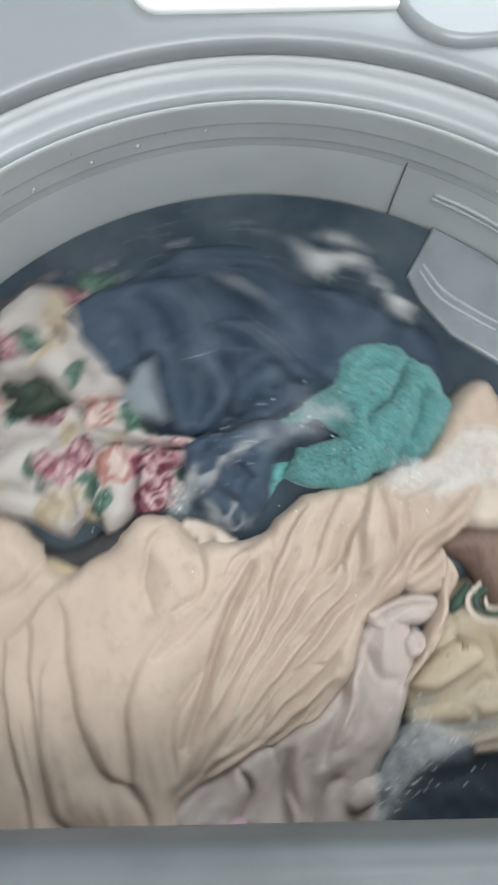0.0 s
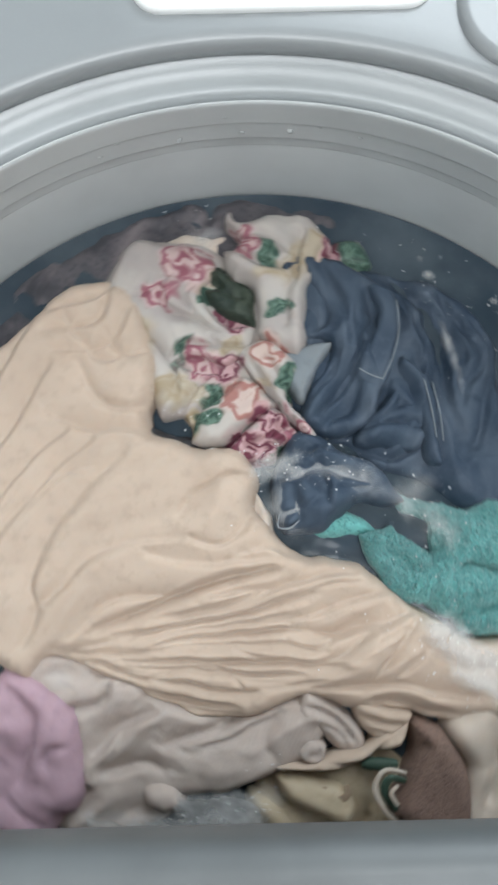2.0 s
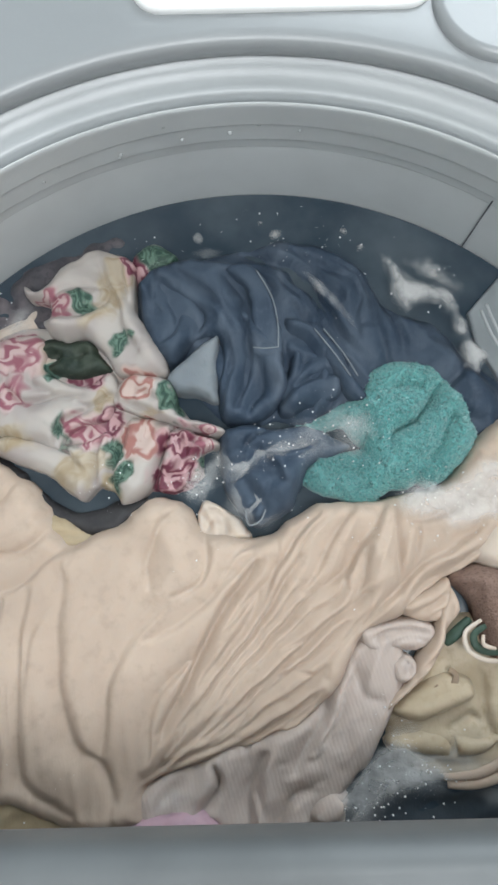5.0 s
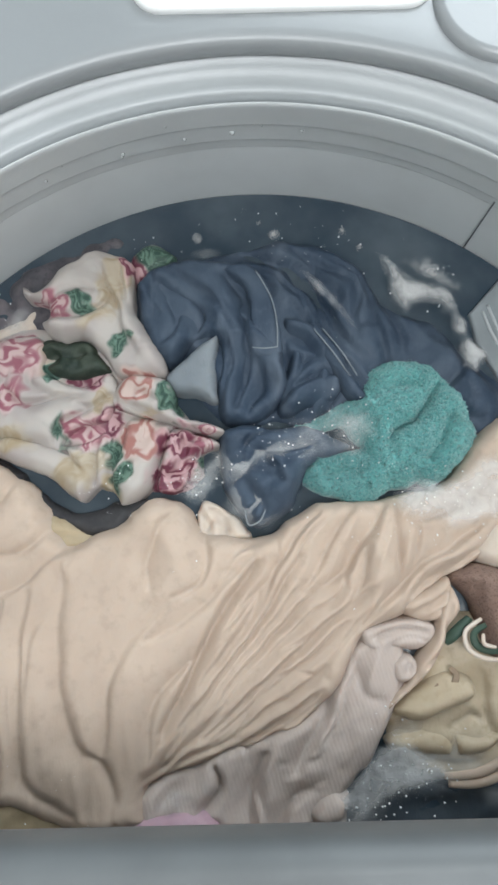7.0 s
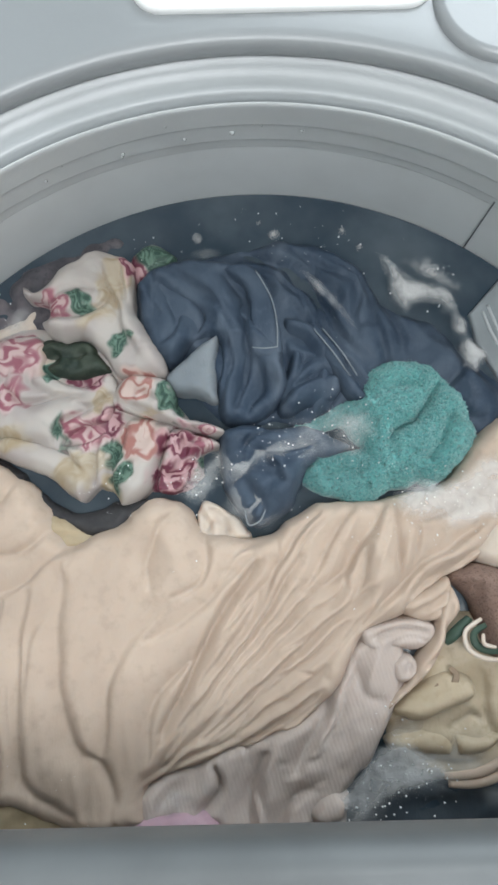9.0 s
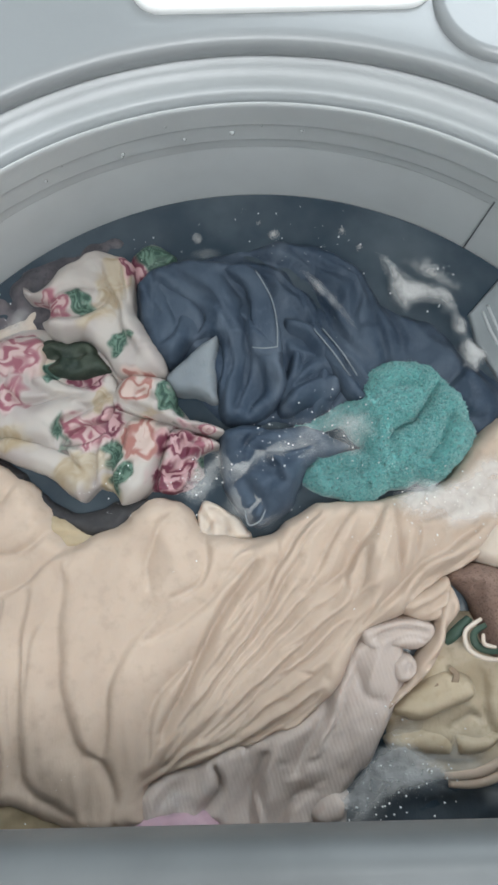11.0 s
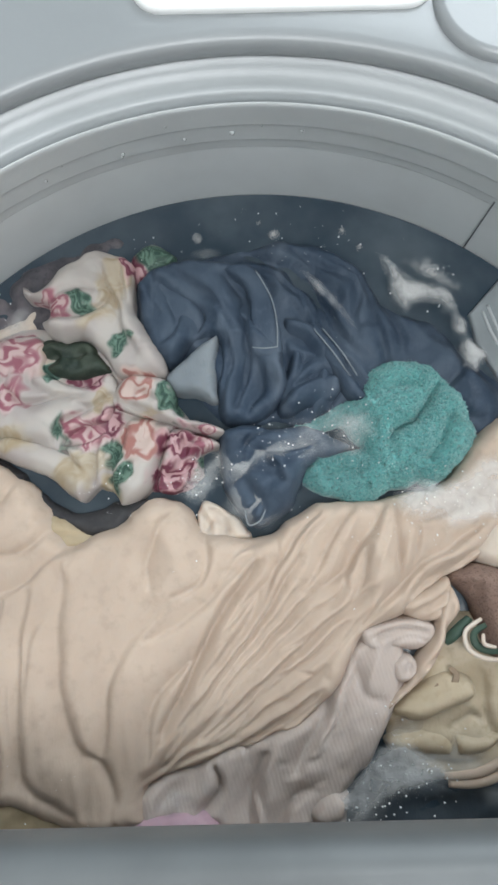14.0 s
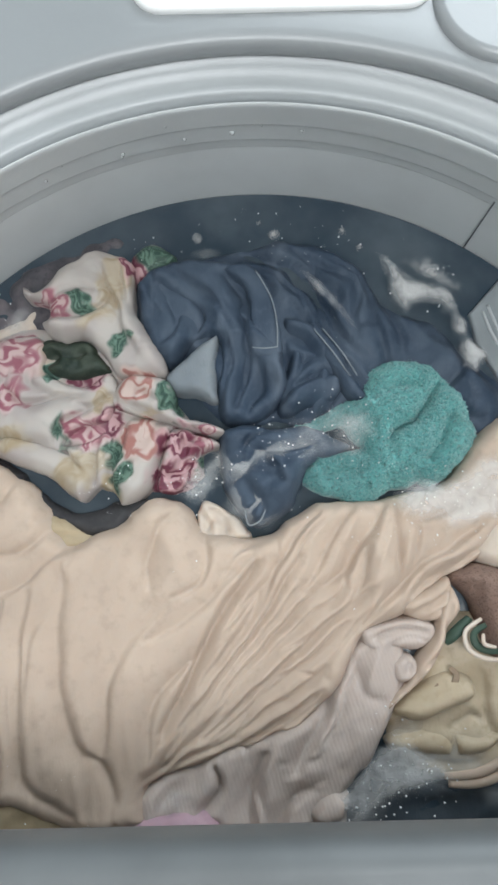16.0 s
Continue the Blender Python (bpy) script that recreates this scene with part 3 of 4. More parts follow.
    right += [
        ([(0.042, 0.016), (0.043, 0.0), (0.029, -0.009)], 0.005, -0.004, 1),
        ([(0.013, 0.040), (0.004, 0.027), (-0.012, 0.017), (-0.022, 0.001)], 0.008, 0.003, 2),
        ([(-0.129, -0.042), (-0.127, -0.067), (-0.123, -0.088)], 0.006, -0.003, 1),
        ([(-0.111, -0.023), (-0.111, -0.053), (-0.106, -0.083), (-0.090, -0.097)], 0.010, 0.003, 0),
        ([(-0.068, -0.043), (-0.066, -0.071), (-0.069, -0.103)], 0.012, 0.003, 0),
    ]
    left = [
        ([(-0.159, 0.075), (-0.151, 0.046), (-0.171, 0.022)], 0.010, W, 2),
        ([(-0.130, 0.060), (-0.139, 0.048), (-0.158, 0.052)], 0.008, -0.006, 1), ([(-0.174, 0.074), (-0.167, 0.052), (-0.183, 0.028)], 0.008, -0.006, 1),
        ([(-0.133, 0.061), (-0.145, 0.039), (-0.166, 0.037), (-0.188, 0.046)], 0.010, W, 2),
        ([(-0.182, 0.103), (-0.174, 0.068), (-0.190, 0.037)], 0.010, W, 2),
        ([(-0.168, 0.016), (-0.160, -0.019), (-0.152, -0.055)], 0.012, W, 2),
        ([(-0.192, 0.023), (-0.183, -0.018), (-0.169, -0.055)], 0.012, W, 2),
    ]
    outline = [(-0.197, 0.047), (-0.189, 0.066), (-0.169, 0.078), (-0.146, 0.074), (-0.131, 0.063), (-0.116, 0.048), (-0.107, 0.031), (-0.093, 0.028), (-0.073, 0.036), (-0.059, 0.049), (-0.040, 0.046), (-0.026, 0.031), (0.001, 0.028), (0.032, 0.044), (0.071, 0.046),
               (0.102, 0.055), (0.135, 0.090), (0.153, 0.076), (0.145, 0.039), (0.117, 0.014), (0.083, -0.010), (0.055, -0.026), (0.046, -0.044), (0.027, -0.065), (0.020, -0.072), (0.004, -0.076), (-0.025, -0.085), (-0.057, -0.097), (-0.062, -0.117),
               (-0.093, -0.118), (-0.127, -0.107), (-0.161, -0.090), (-0.198, -0.041), (-0.199, 0.011)]
    # long thin pleats spreading from the gathered foot
    pleats = []
    rng = np.random.RandomState(12)
    tips = spline([(0.007, 0.026), (0.035, 0.017), (0.057, -0.001), (0.056, -0.022), (0.039, -0.050)], False, 3)
    for i, (x, y) in enumerate(tips):
        foot = np.array([-0.057, -0.080]) * (1 - i / 12) + np.array([-0.036, -0.092]) * (i / 12)
        top, near = np.array([x, y]), 0.04 + 0.30 * rng.rand()
        start = foot + (top - foot) * near
        mid = (start + top) / 2 + np.array([0.006, -0.006]) * rng.randn() * 0.6
        pleats.append(([tuple(start), tuple(mid), tuple(start + (top - start) * (0.7 + 0.3 * rng.rand()))], 0.0075 + 0.004 * rng.rand(), 0.0036 + 0.0020 * rng.rand(), 2))
    broad = [(run, width * 0.7, height * 0.62, sharp) for run, width, height, sharp in folds + left]
    fine = [(run, width * 0.9, height * 0.8, sharp) for run, width, height, sharp in fan + right]
    tongue = [([(-0.057, 0.000), (-0.058, 0.014), (-0.052, 0.033), (-0.042, 0.042)], 0.006, 0.002, 2), ([(-0.033, 0.040), (-0.029, 0.013), (-0.034, 0.000)], 0.006, -0.002, 1)]
    cloth_made = heap(outline, 0.003, 0.018, 0.011, broad + fine + pleats + tongue, [(16, -0.0035, 2.5, 60), (60, -0.0009, 2.5, 55), (30, 0.0016, 5.0, 85, *(-0.123, -0.056), 0.06), (70, 0.0016, 8.0, 95, *(-0.085, -0.092), 0.04), (80, 0.0016, 6.0, 65, *(0.055, 0.023), 0.04), (36, 0.003, 4.0, 30, *(0.104, 0.031), 0.045)], step=0.0011, seed=2, ruffle=0.002, warp=0.0016)
    sheet = garment("bed_sheet", BEIGE, cloth_made, "wet beige cotton bed sheet in long loose folds", "bed sheet")
    ends = heap([(0.101, 0.000), (0.107, -0.012), (0.100, -0.022), (0.098, -0.030), (0.088, -0.044), (0.078, -0.053), (0.065, -0.063), (0.064, -0.059), (0.076, -0.048), (0.084, -0.036), (0.092, -0.026), (0.095, -0.013)], 0.006, 0.013, 0.006,
                [([(0.101, -0.004), (0.099, -0.020), (0.090, -0.036), (0.076, -0.053)], 0.003, 0.0025, 2)], [(60, -0.001, 2.0, 60)], 0.0012, 3, ruffle=0.0008)
    garment("twisted_end", BEIGE, ends, parent=sheet)
    corner = heap([(0.072, -0.010), (0.087, -0.002), (0.100, 0.004), (0.103, -0.007), (0.099, -0.016), (0.091, -0.020), (0.081, -0.018)], 0.004, 0.012, 0.006, [([(0.078, -0.011), (0.088, -0.009), (0.099, -0.003)], 0.004, 0.0025, 2), ([(0.084, -0.016), (0.092, -0.012), (0.100, -0.010)], 0.003, 0.002, 2)], [(60, -0.001, 2.0, 20)], 0.0012, 43, ruffle=0.0008)
    garment("folded_corner", BEIGE, corner, parent=sheet)
    return sheet


def blouse():
    b = tagged(new("floral_blouse"), "cream blouse with dusky rose and green leaf print", "blouse")
    soft = [(26, -0.0022, 1.6, 35), (70, -0.0009, 1.4, -30)]
    small = dict(length=0.018, width=0.004, depth=0.0018)
    garment("back_panel", FLORAL, heap([(-0.171, 0.125), (-0.141, 0.150), (-0.105, 0.150), (-0.075, 0.150), (-0.048, 0.109), (-0.030, 0.080), (-0.035, 0.056), (-0.078, 0.054), (-0.121, 0.066), (-0.166, 0.086)], 0.000, 0.006, 0.012, [], soft, 0.0018, 4), parent=b)
    garment("front_panel", FLORAL, crumpled([(-0.171, 0.126), (-0.143, 0.141), (-0.126, 0.143), (-0.117, 0.137), (-0.118, 0.124), (-0.107, 0.115), (-0.095, 0.112), (-0.082, 0.121), (-0.076, 0.110), (-0.081, 0.095), (-0.094, 0.091), (-0.106, 0.083), (-0.109, 0.077), (-0.122, 0.079), (-0.138, 0.083), (-0.162, 0.090)], 0.006, 0.011, 0.009,
            [([(-0.140, 0.111), (-0.126, 0.104), (-0.107, 0.111), (-0.095, 0.110)], 0.006, 0.0045, 2), ([(-0.110, 0.082), (-0.107, 0.093), (-0.094, 0.101), (-0.082, 0.107)], 0.005, 0.004, 2), ([(-0.123, 0.122), (-0.123, 0.114), (-0.110, 0.111)], 0.005, -0.004, 1), ([(-0.134, 0.094), (-0.120, 0.096), (-0.108, 0.104)], 0.012, 0.004, 0), ([(-0.098, 0.108), (-0.090, 0.100), (-0.086, 0.094)], 0.004, -0.004, 1)], soft, 0.0012, 7, 3, 0.0015, **small), parent=b)
    garment("side_panel", FLORAL, crumpled([(-0.153, 0.080), (-0.138, 0.086), (-0.122, 0.082), (-0.106, 0.080), (-0.093, 0.082), (-0.082, 0.088), (-0.074, 0.090), (-0.068, 0.094), (-0.054, 0.093), (-0.044, 0.089), (-0.050, 0.074), (-0.054, 0.062), (-0.062, 0.050), (-0.073, 0.044), (-0.079, 0.053), (-0.088, 0.056), (-0.096, 0.047), (-0.103, 0.051), (-0.115, 0.063), (-0.134, 0.069)], 0.005, 0.011, 0.008,
            [([(-0.072, 0.089), (-0.074, 0.072), (-0.080, 0.053)], 0.005, 0.005, 2), ([(-0.088, 0.080), (-0.086, 0.066), (-0.090, 0.056)], 0.005, 0.004, 2), ([(-0.122, 0.077), (-0.106, 0.071), (-0.094, 0.063)], 0.006, 0.003, 2), ([(-0.051, 0.079), (-0.060, 0.065), (-0.067, 0.048)], 0.008, 0.004, 0), ([(-0.104, 0.062), (-0.098, 0.056), (-0.095, 0.049)], 0.007, 0.003, 0), ([(-0.086, 0.088), (-0.081, 0.078), (-0.083, 0.070)], 0.004, -0.004, 1)], soft, 0.0012, 8, 3, 0.0012, **small), parent=b)
    garment("dark_inset", DARK_PRINT, heap([(-0.121, 0.141), (-0.095, 0.141), (-0.086, 0.131), (-0.080, 0.121), (-0.098, 0.117), (-0.114, 0.121), (-0.119, 0.127)], 0.001, 0.013, 0.006, [([(-0.114, 0.130), (-0.101, 0.127), (-0.086, 0.130)], 0.005, -0.004, 1)], [(90, 0.003, 1.5, 20)], 0.0014, 13), "dark green printed inset", parent=b)
    garment("sleeve", FLORAL, crumpled([(-0.132, 0.174), (-0.124, 0.170), (-0.109, 0.184), (-0.093, 0.194), (-0.078, 0.191), (-0.072, 0.188), (-0.068, 0.182), (-0.070, 0.166), (-0.068, 0.156), (-0.060, 0.145), (-0.052, 0.131), (-0.050, 0.118), (-0.063, 0.115), (-0.077, 0.120), (-0.086, 0.131), (-0.095, 0.140), (-0.106, 0.138), (-0.116, 0.143), (-0.120, 0.150), (-0.116, 0.155), (-0.119, 0.162), (-0.131, 0.167)], 0.010, 0.011, 0.008,
            [([(-0.088, 0.186), (-0.085, 0.167), (-0.078, 0.153), (-0.067, 0.132)], 0.006, 0.0035, 2), ([(-0.116, 0.151), (-0.102, 0.152), (-0.091, 0.155), (-0.084, 0.162)], 0.005, 0.004, 2), ([(-0.112, 0.146), (-0.102, 0.144), (-0.092, 0.149)], 0.006, 0.004, 0), ([(-0.112, 0.162), (-0.102, 0.168), (-0.089, 0.163)], 0.006, -0.003, 1), ([(-0.076, 0.185), (-0.076, 0.170), (-0.072, 0.156)], 0.005, 0.003, 2), ([(-0.072, 0.146), (-0.064, 0.136), (-0.058, 0.124)], 0.007, 0.003, 0)], soft, 0.0012, 5, 3, 0.0015, **small), parent=b)
    garment("cuff", FLORAL, crumpled([(-0.079, 0.105), (-0.075, 0.113), (-0.066, 0.117), (-0.051, 0.115), (-0.044, 0.106), (-0.041, 0.094), (-0.019, 0.087), (-0.020, 0.082), (-0.038, 0.086), (-0.046, 0.089), (-0.066, 0.094), (-0.076, 0.099)], 0.011, 0.010, 0.006,
            [([(-0.074, 0.102), (-0.060, 0.097), (-0.046, 0.092)], 0.005, 0.004, 2), ([(-0.070, 0.113), (-0.057, 0.109), (-0.048, 0.101)], 0.006, 0.003, 0), ([(-0.066, 0.106), (-0.055, 0.104), (-0.046, 0.096)], 0.004, -0.003, 1)], soft, 0.0012, 6, 3, 0.0012, **small), parent=b)
    garment("ruffle", FLORAL, crumpled([(-0.050, 0.089), (-0.038, 0.087), (-0.034, 0.083), (-0.020, 0.080), (-0.028, 0.072), (-0.028, 0.064), (-0.034, 0.059), (-0.045, 0.052), (-0.056, 0.054), (-0.054, 0.065), (-0.051, 0.076)], 0.007, 0.010, 0.006,
            [([(-0.044, 0.086), (-0.042, 0.074), (-0.047, 0.062)], 0.004, -0.005, 1), ([(-0.034, 0.078), (-0.038, 0.068), (-0.043, 0.060)], 0.004, 0.004, 2), ([(-0.050, 0.066), (-0.042, 0.062), (-0.036, 0.066)], 0.004, -0.005, 1), ([(-0.052, 0.058), (-0.045, 0.056), (-0.039, 0.060)], 0.004, 0.003, 2)], [(90, 0.0025, 1.5, 30)], 0.0012, 9, 8, 0.002, length=0.012, width=0.003, depth=0.003), parent=b)
    garment("leaf_print_corner", FLORAL, heap([(-0.071, 0.189), (-0.067, 0.197), (-0.057, 0.201), (-0.043, 0.191), (-0.054, 0.183), (-0.067, 0.179)], 0.002, 0.006, 0.008, [], soft, 0.0016, 12), parent=b)
    return b


def jeans():
    j = tagged(new("jeans"), "soaked dark blue denim jeans with stitched fly", "jeans")
    crumple = [(28, 0.0048, 2.2, -50), (90, -0.0012, 1.5, 30)]
    garment("leg", DENIM, crumpled([(-0.068, 0.173), (-0.047, 0.189), (-0.015, 0.197), (0.025, 0.203), (0.063, 0.188), (0.081, 0.159), (0.109, 0.148), (0.122, 0.130), (0.143, 0.110), (0.135, 0.079), (0.108, 0.083), (0.058, 0.091), (0.027, 0.085), (0.008, 0.090), (-0.020, 0.091), (-0.047, 0.125), (-0.065, 0.142)], -0.005, 0.014, 0.016,
            [([(-0.015, 0.196), (0.018, 0.188), (0.040, 0.163), (0.056, 0.141)], 0.009, 0.006, 2), ([(0.025, 0.200), (0.037, 0.181), (0.049, 0.160)], 0.006, 0.004, 2), ([(0.017, 0.178), (0.031, 0.155), (0.035, 0.130)], 0.006, -0.005, 1), ([(0.047, 0.123), (0.028, 0.120), (0.015, 0.108)], 0.006, 0.004, 2),
             ] + [([(0.063, 0.180), (0.078, 0.156), (0.083, 0.136)], 0.007, 0.005, 2), ([(0.018, 0.137), (0.018, 0.121), (0.015, 0.108), (0.008, 0.096)], 0.006, -0.006, 1), ([(0.024, 0.188), (0.037, 0.170), (0.042, 0.150), (0.048, 0.140)], 0.006, 0.005, 2), ([(0.063, 0.184), (0.078, 0.156), (0.076, 0.129)], 0.012, 0.004, 0), ([(0.106, 0.142), (0.092, 0.135), (0.066, 0.123)], 0.010, -0.004, 0), ([(0.131, 0.105), (0.116, 0.115), (0.104, 0.122)], 0.008, 0.005, 0), ([(0.047, 0.107), (0.034, 0.097), (0.008, 0.090)], 0.006, 0.004, 2), ] + [([(-0.002, 0.192), (0.030, 0.164), (0.048, 0.130)], 0.005, -0.005, 1), ([(0.008, 0.195), (0.037, 0.181), (0.061, 0.149)], 0.006, 0.004, 2), ([(0.047, 0.191), (0.069, 0.163), (0.073, 0.123)], 0.007, 0.004, 2), ([(0.120, 0.121), (0.106, 0.105), (0.127, 0.089)], 0.007, 0.004, 2), ([(0.023, 0.160), (0.035, 0.137), (0.031, 0.107)], 0.005, 0.004, 2)],
            crumple, 0.0015, 9, 14, turn=-50, spread=30, length=0.05, width=0.006, depth=0.003), parent=j)
    garment("front_panel", DENIM, crumpled([(-0.066, 0.176), (-0.047, 0.186), (-0.021, 0.188), (0.0, 0.182), (0.012, 0.164), (0.015, 0.144), (0.017, 0.128), (0.019, 0.111), (0.007, 0.094), (-0.009, 0.090), (-0.021, 0.098), (-0.019, 0.135), (-0.035, 0.137), (-0.047, 0.125), (-0.062, 0.142)], 0.004, 0.013, 0.007,
            [([(-0.013, 0.177), (-0.005, 0.166), (0.000, 0.151), (-0.001, 0.131), (-0.003, 0.111), (-0.006, 0.100)], 0.005, 0.005, 2), ([(-0.051, 0.173), (-0.041, 0.165), (-0.033, 0.152), (-0.035, 0.138)], 0.006, 0.0045, 2), ([(-0.060, 0.166), (-0.044, 0.152), (-0.022, 0.141)], 0.010, -0.005, 0), ([(-0.064, 0.173), (-0.038, 0.179), (-0.018, 0.165), (-0.016, 0.141)], 0.010, 0.004, 0), ([(0.016, 0.124), (0.017, 0.108), (0.002, 0.092)], 0.006, 0.003, 0), ([(-0.047, 0.183), (-0.031, 0.172), (-0.017, 0.151)], 0.007, 0.003, 2), ([(-0.047, 0.172), (-0.044, 0.152), (-0.051, 0.135)], 0.007, 0.003, 2), ([(-0.016, 0.138), (-0.013, 0.118), (-0.018, 0.099)], 0.006, 0.003, 2), ([(0.002, 0.124), (0.006, 0.108), (-0.001, 0.094)], 0.006, 0.003, 2)],
            crumple, 0.0014, 10, 6, turn=-70, spread=30, length=0.03, depth=0.0022), parent=j)
    garment("lining", DENIM_IN, heap([(-0.020, 0.141), (-0.021, 0.121), (-0.022, 0.103), (-0.033, 0.108), (-0.048, 0.109), (-0.049, 0.118), (-0.035, 0.131)], 0.009, 0.008, 0.004, [], [(40, -0.001, 1, 0)], 0.0016, 16), "pale inside face of the denim", parent=j)
    placket = heap([(-0.017, 0.179), (-0.003, 0.182), (0.009, 0.171), (0.014, 0.154), (0.015, 0.128), (-0.002, 0.128), (-0.001, 0.149), (-0.005, 0.167)], 0.011, 0.0090, 0.003, [], [(60, -0.0008, 1, 0)], 0.0014, 17)
    fly = garment("fly", DENIM, placket, parent=j)
    band = garment("waistband", DENIM, heap([(0.029, 0.146), (0.036, 0.148), (0.048, 0.133), (0.057, 0.116), (0.062, 0.103), (0.053, 0.103), (0.044, 0.117), (0.034, 0.133)], 0.006, 0.010, 0.005, [], [(50, -0.001, 1, 0)], 0.0014, 18), parent=j)
    garment("pocket", DENIM, heap([(0.017, 0.150), (0.036, 0.147), (0.047, 0.123), (0.050, 0.107), (0.034, 0.099), (0.015, 0.093), (0.015, 0.108), (0.021, 0.127)], 0.003, 0.011, 0.008, [([(0.018, 0.144), (0.027, 0.130), (0.018, 0.104)], 0.005, -0.006, 1), ([(0.047, 0.117), (0.030, 0.115), (0.015, 0.098)], 0.006, 0.004, 2)], crumple, 0.0016, 19), parent=j)
    garment("second_leg", DENIM, crumpled([(-0.020, 0.083), (-0.007, 0.090), (0.015, 0.088), (0.036, 0.086), (0.053, 0.078), (0.045, 0.072), (0.028, 0.065), (0.021, 0.048), (0.008, 0.033), (-0.002, 0.030), (-0.011, 0.041), (-0.018, 0.058)], 0.003, 0.014, 0.010,
            [([(0.033, 0.082), (0.008, 0.073), (-0.017, 0.058)], 0.008, 0.004, 2), ([(-0.008, 0.058), (0.001, 0.045), (0.001, 0.033)], 0.006, -0.004, 1), ([(0.026, 0.069), (0.008, 0.057), (-0.005, 0.054)], 0.008, 0.004, 0)], crumple, 0.0014, 20, 7, turn=20, length=0.025, depth=0.003), parent=j)
    part("cuff", tube([(*(-0.007, 0.041), 0.020), (*(-0.005, 0.033), 0.021), (*(0.001, 0.035), 0.021), (*(0.004, 0.041), 0.018)], 0.0005, flat=0.6), DENIM_IN, j, "pale wet cuff edge")
    for run in ([(*(0.002, 0.175), 0.0225), (*(0.010, 0.159), 0.0235), (*(0.013, 0.144), 0.0235), (*(0.013, 0.130), 0.0225)], [(*(-0.001, 0.130), 0.0225), (*(0.006, 0.129), 0.0235), (*(0.013, 0.130), 0.0225)]):
        part("stitching", tube(run, 0.00036, 6, ends=1.0), DENIM_IN, fly, "pale stitched seam")
    for run in ([(*(0.034, 0.142), 0.0165), (*(0.044, 0.128), 0.0175), (*(0.053, 0.114), 0.0170)], [(*(0.039, 0.142), 0.0165), (*(0.049, 0.128), 0.0175), (*(0.057, 0.114), 0.0170)]):
        part("stitching", tube(run, 0.0004, 6, ends=1.0), DENIM_IN, band, "pale stitched seam")
    return j


def loops(made, count, seed):
    """Loose terry loops standing off a cloth's face, as small spikes."""
    rng = np.random.RandomState(seed)
    face = made[0][made[2] > 0.03]
    verts, faces = [], []
    for k in rng.randint(0, len(face), count):
        way = rng.randn(3) * 0.75 + np.array([0, 0, 0.9])
        way /= np.linalg.norm(way)
        side = np.cross(way, rng.randn(3))
        side /= np.linalg.norm(side)
        other, n = np.cross(way, side), len(verts)
        size = 0.0004 + 0.0004 * rng.rand()
        foot = face[k] - way * 0.0004
        verts += [tuple(foot + side * size), tuple(foot - side * size * 0.5 + other * size), tuple(foot - side * size * 0.5 - other * size), tuple(foot + way * (0.0010 + 0.0014 * rng.rand()))]
        faces += [(n, n + 1, n + 3), (n + 1, n + 2, n + 3), (n + 2, n, n + 3)]
    return np.array(verts), faces, np.ones(len(verts))


def towel():
    t = tagged(new("towel"), "bunched teal terry towel with soapy edge", "towel")
    pile = [(45, -0.0022, 1.2, 20), (190, -0.0006, 1, 0), (480, -0.0006, 1, 0)]
    made = heap([(0.064, 0.120), (0.076, 0.124), (0.089, 0.125), (0.101, 0.120), (0.110, 0.112), (0.117, 0.102), (0.121, 0.089), (0.121, 0.078), (0.116, 0.067), (0.108, 0.057), (0.098, 0.054), (0.090, 0.056), (0.082, 0.054), (0.075, 0.050), (0.065, 0.047), (0.056, 0.053), (0.055, 0.066), (0.058, 0.078), (0.056, 0.091), (0.059, 0.103), (0.062, 0.112)], 0.004, 0.017, 0.018,
            [([(0.103, 0.108), (0.096, 0.096), (0.090, 0.087), (0.080, 0.083), (0.073, 0.073)], 0.006, -0.0095, 1), ([(0.109, 0.091), (0.104, 0.075), (0.097, 0.063)], 0.006, -0.0075, 1), ([(0.075, 0.105), (0.084, 0.107), (0.093, 0.103)], 0.006, -0.005, 1), ([(0.110, 0.104), (0.114, 0.088), (0.109, 0.071)], 0.009, 0.003, 0), ([(0.096, 0.086), (0.086, 0.075), (0.078, 0.062)], 0.010, 0.004, 0), ([(0.066, 0.098), (0.068, 0.084), (0.065, 0.070)], 0.010, 0.003, 0)],
            pile, 0.0010, 11, ruffle=0.003)
    fold = garment("top_fold", TEAL, made, parent=t)
    garment("nap", TEAL, loops(made, 6500, 9000), parent=fold, kind="stuff")
    made = heap([(0.026, 0.058), (0.032, 0.067), (0.040, 0.072), (0.055, 0.075), (0.065, 0.075), (0.073, 0.068), (0.075, 0.056), (0.068, 0.047), (0.059, 0.045), (0.044, 0.049), (0.032, 0.052)], 0.003, 0.012, 0.012, [([(0.032, 0.062), (0.045, 0.063), (0.056, 0.058)], 0.005, -0.003, 1), ([(0.040, 0.068), (0.055, 0.069), (0.066, 0.064)], 0.008, 0.003, 0)], pile, 0.0010, 21, ruffle=0.003)
    fold = garment("lower_fold", TEAL, made, parent=t)
    garment("nap", TEAL, loops(made, 4000, 4000), parent=fold, kind="stuff")
    made = heap([(0.021, 0.087), (0.034, 0.094), (0.046, 0.099), (0.059, 0.105), (0.068, 0.106), (0.071, 0.090), (0.064, 0.074), (0.055, 0.078), (0.050, 0.085), (0.043, 0.086), (0.030, 0.084)], 0.002, 0.011, 0.012, [], pile, 0.0011, 22, ruffle=0.002)
    fold = garment("side_fold", TEAL, made, parent=t)
    garment("nap", TEAL, loops(made, 3000, 3000), parent=fold, kind="stuff")
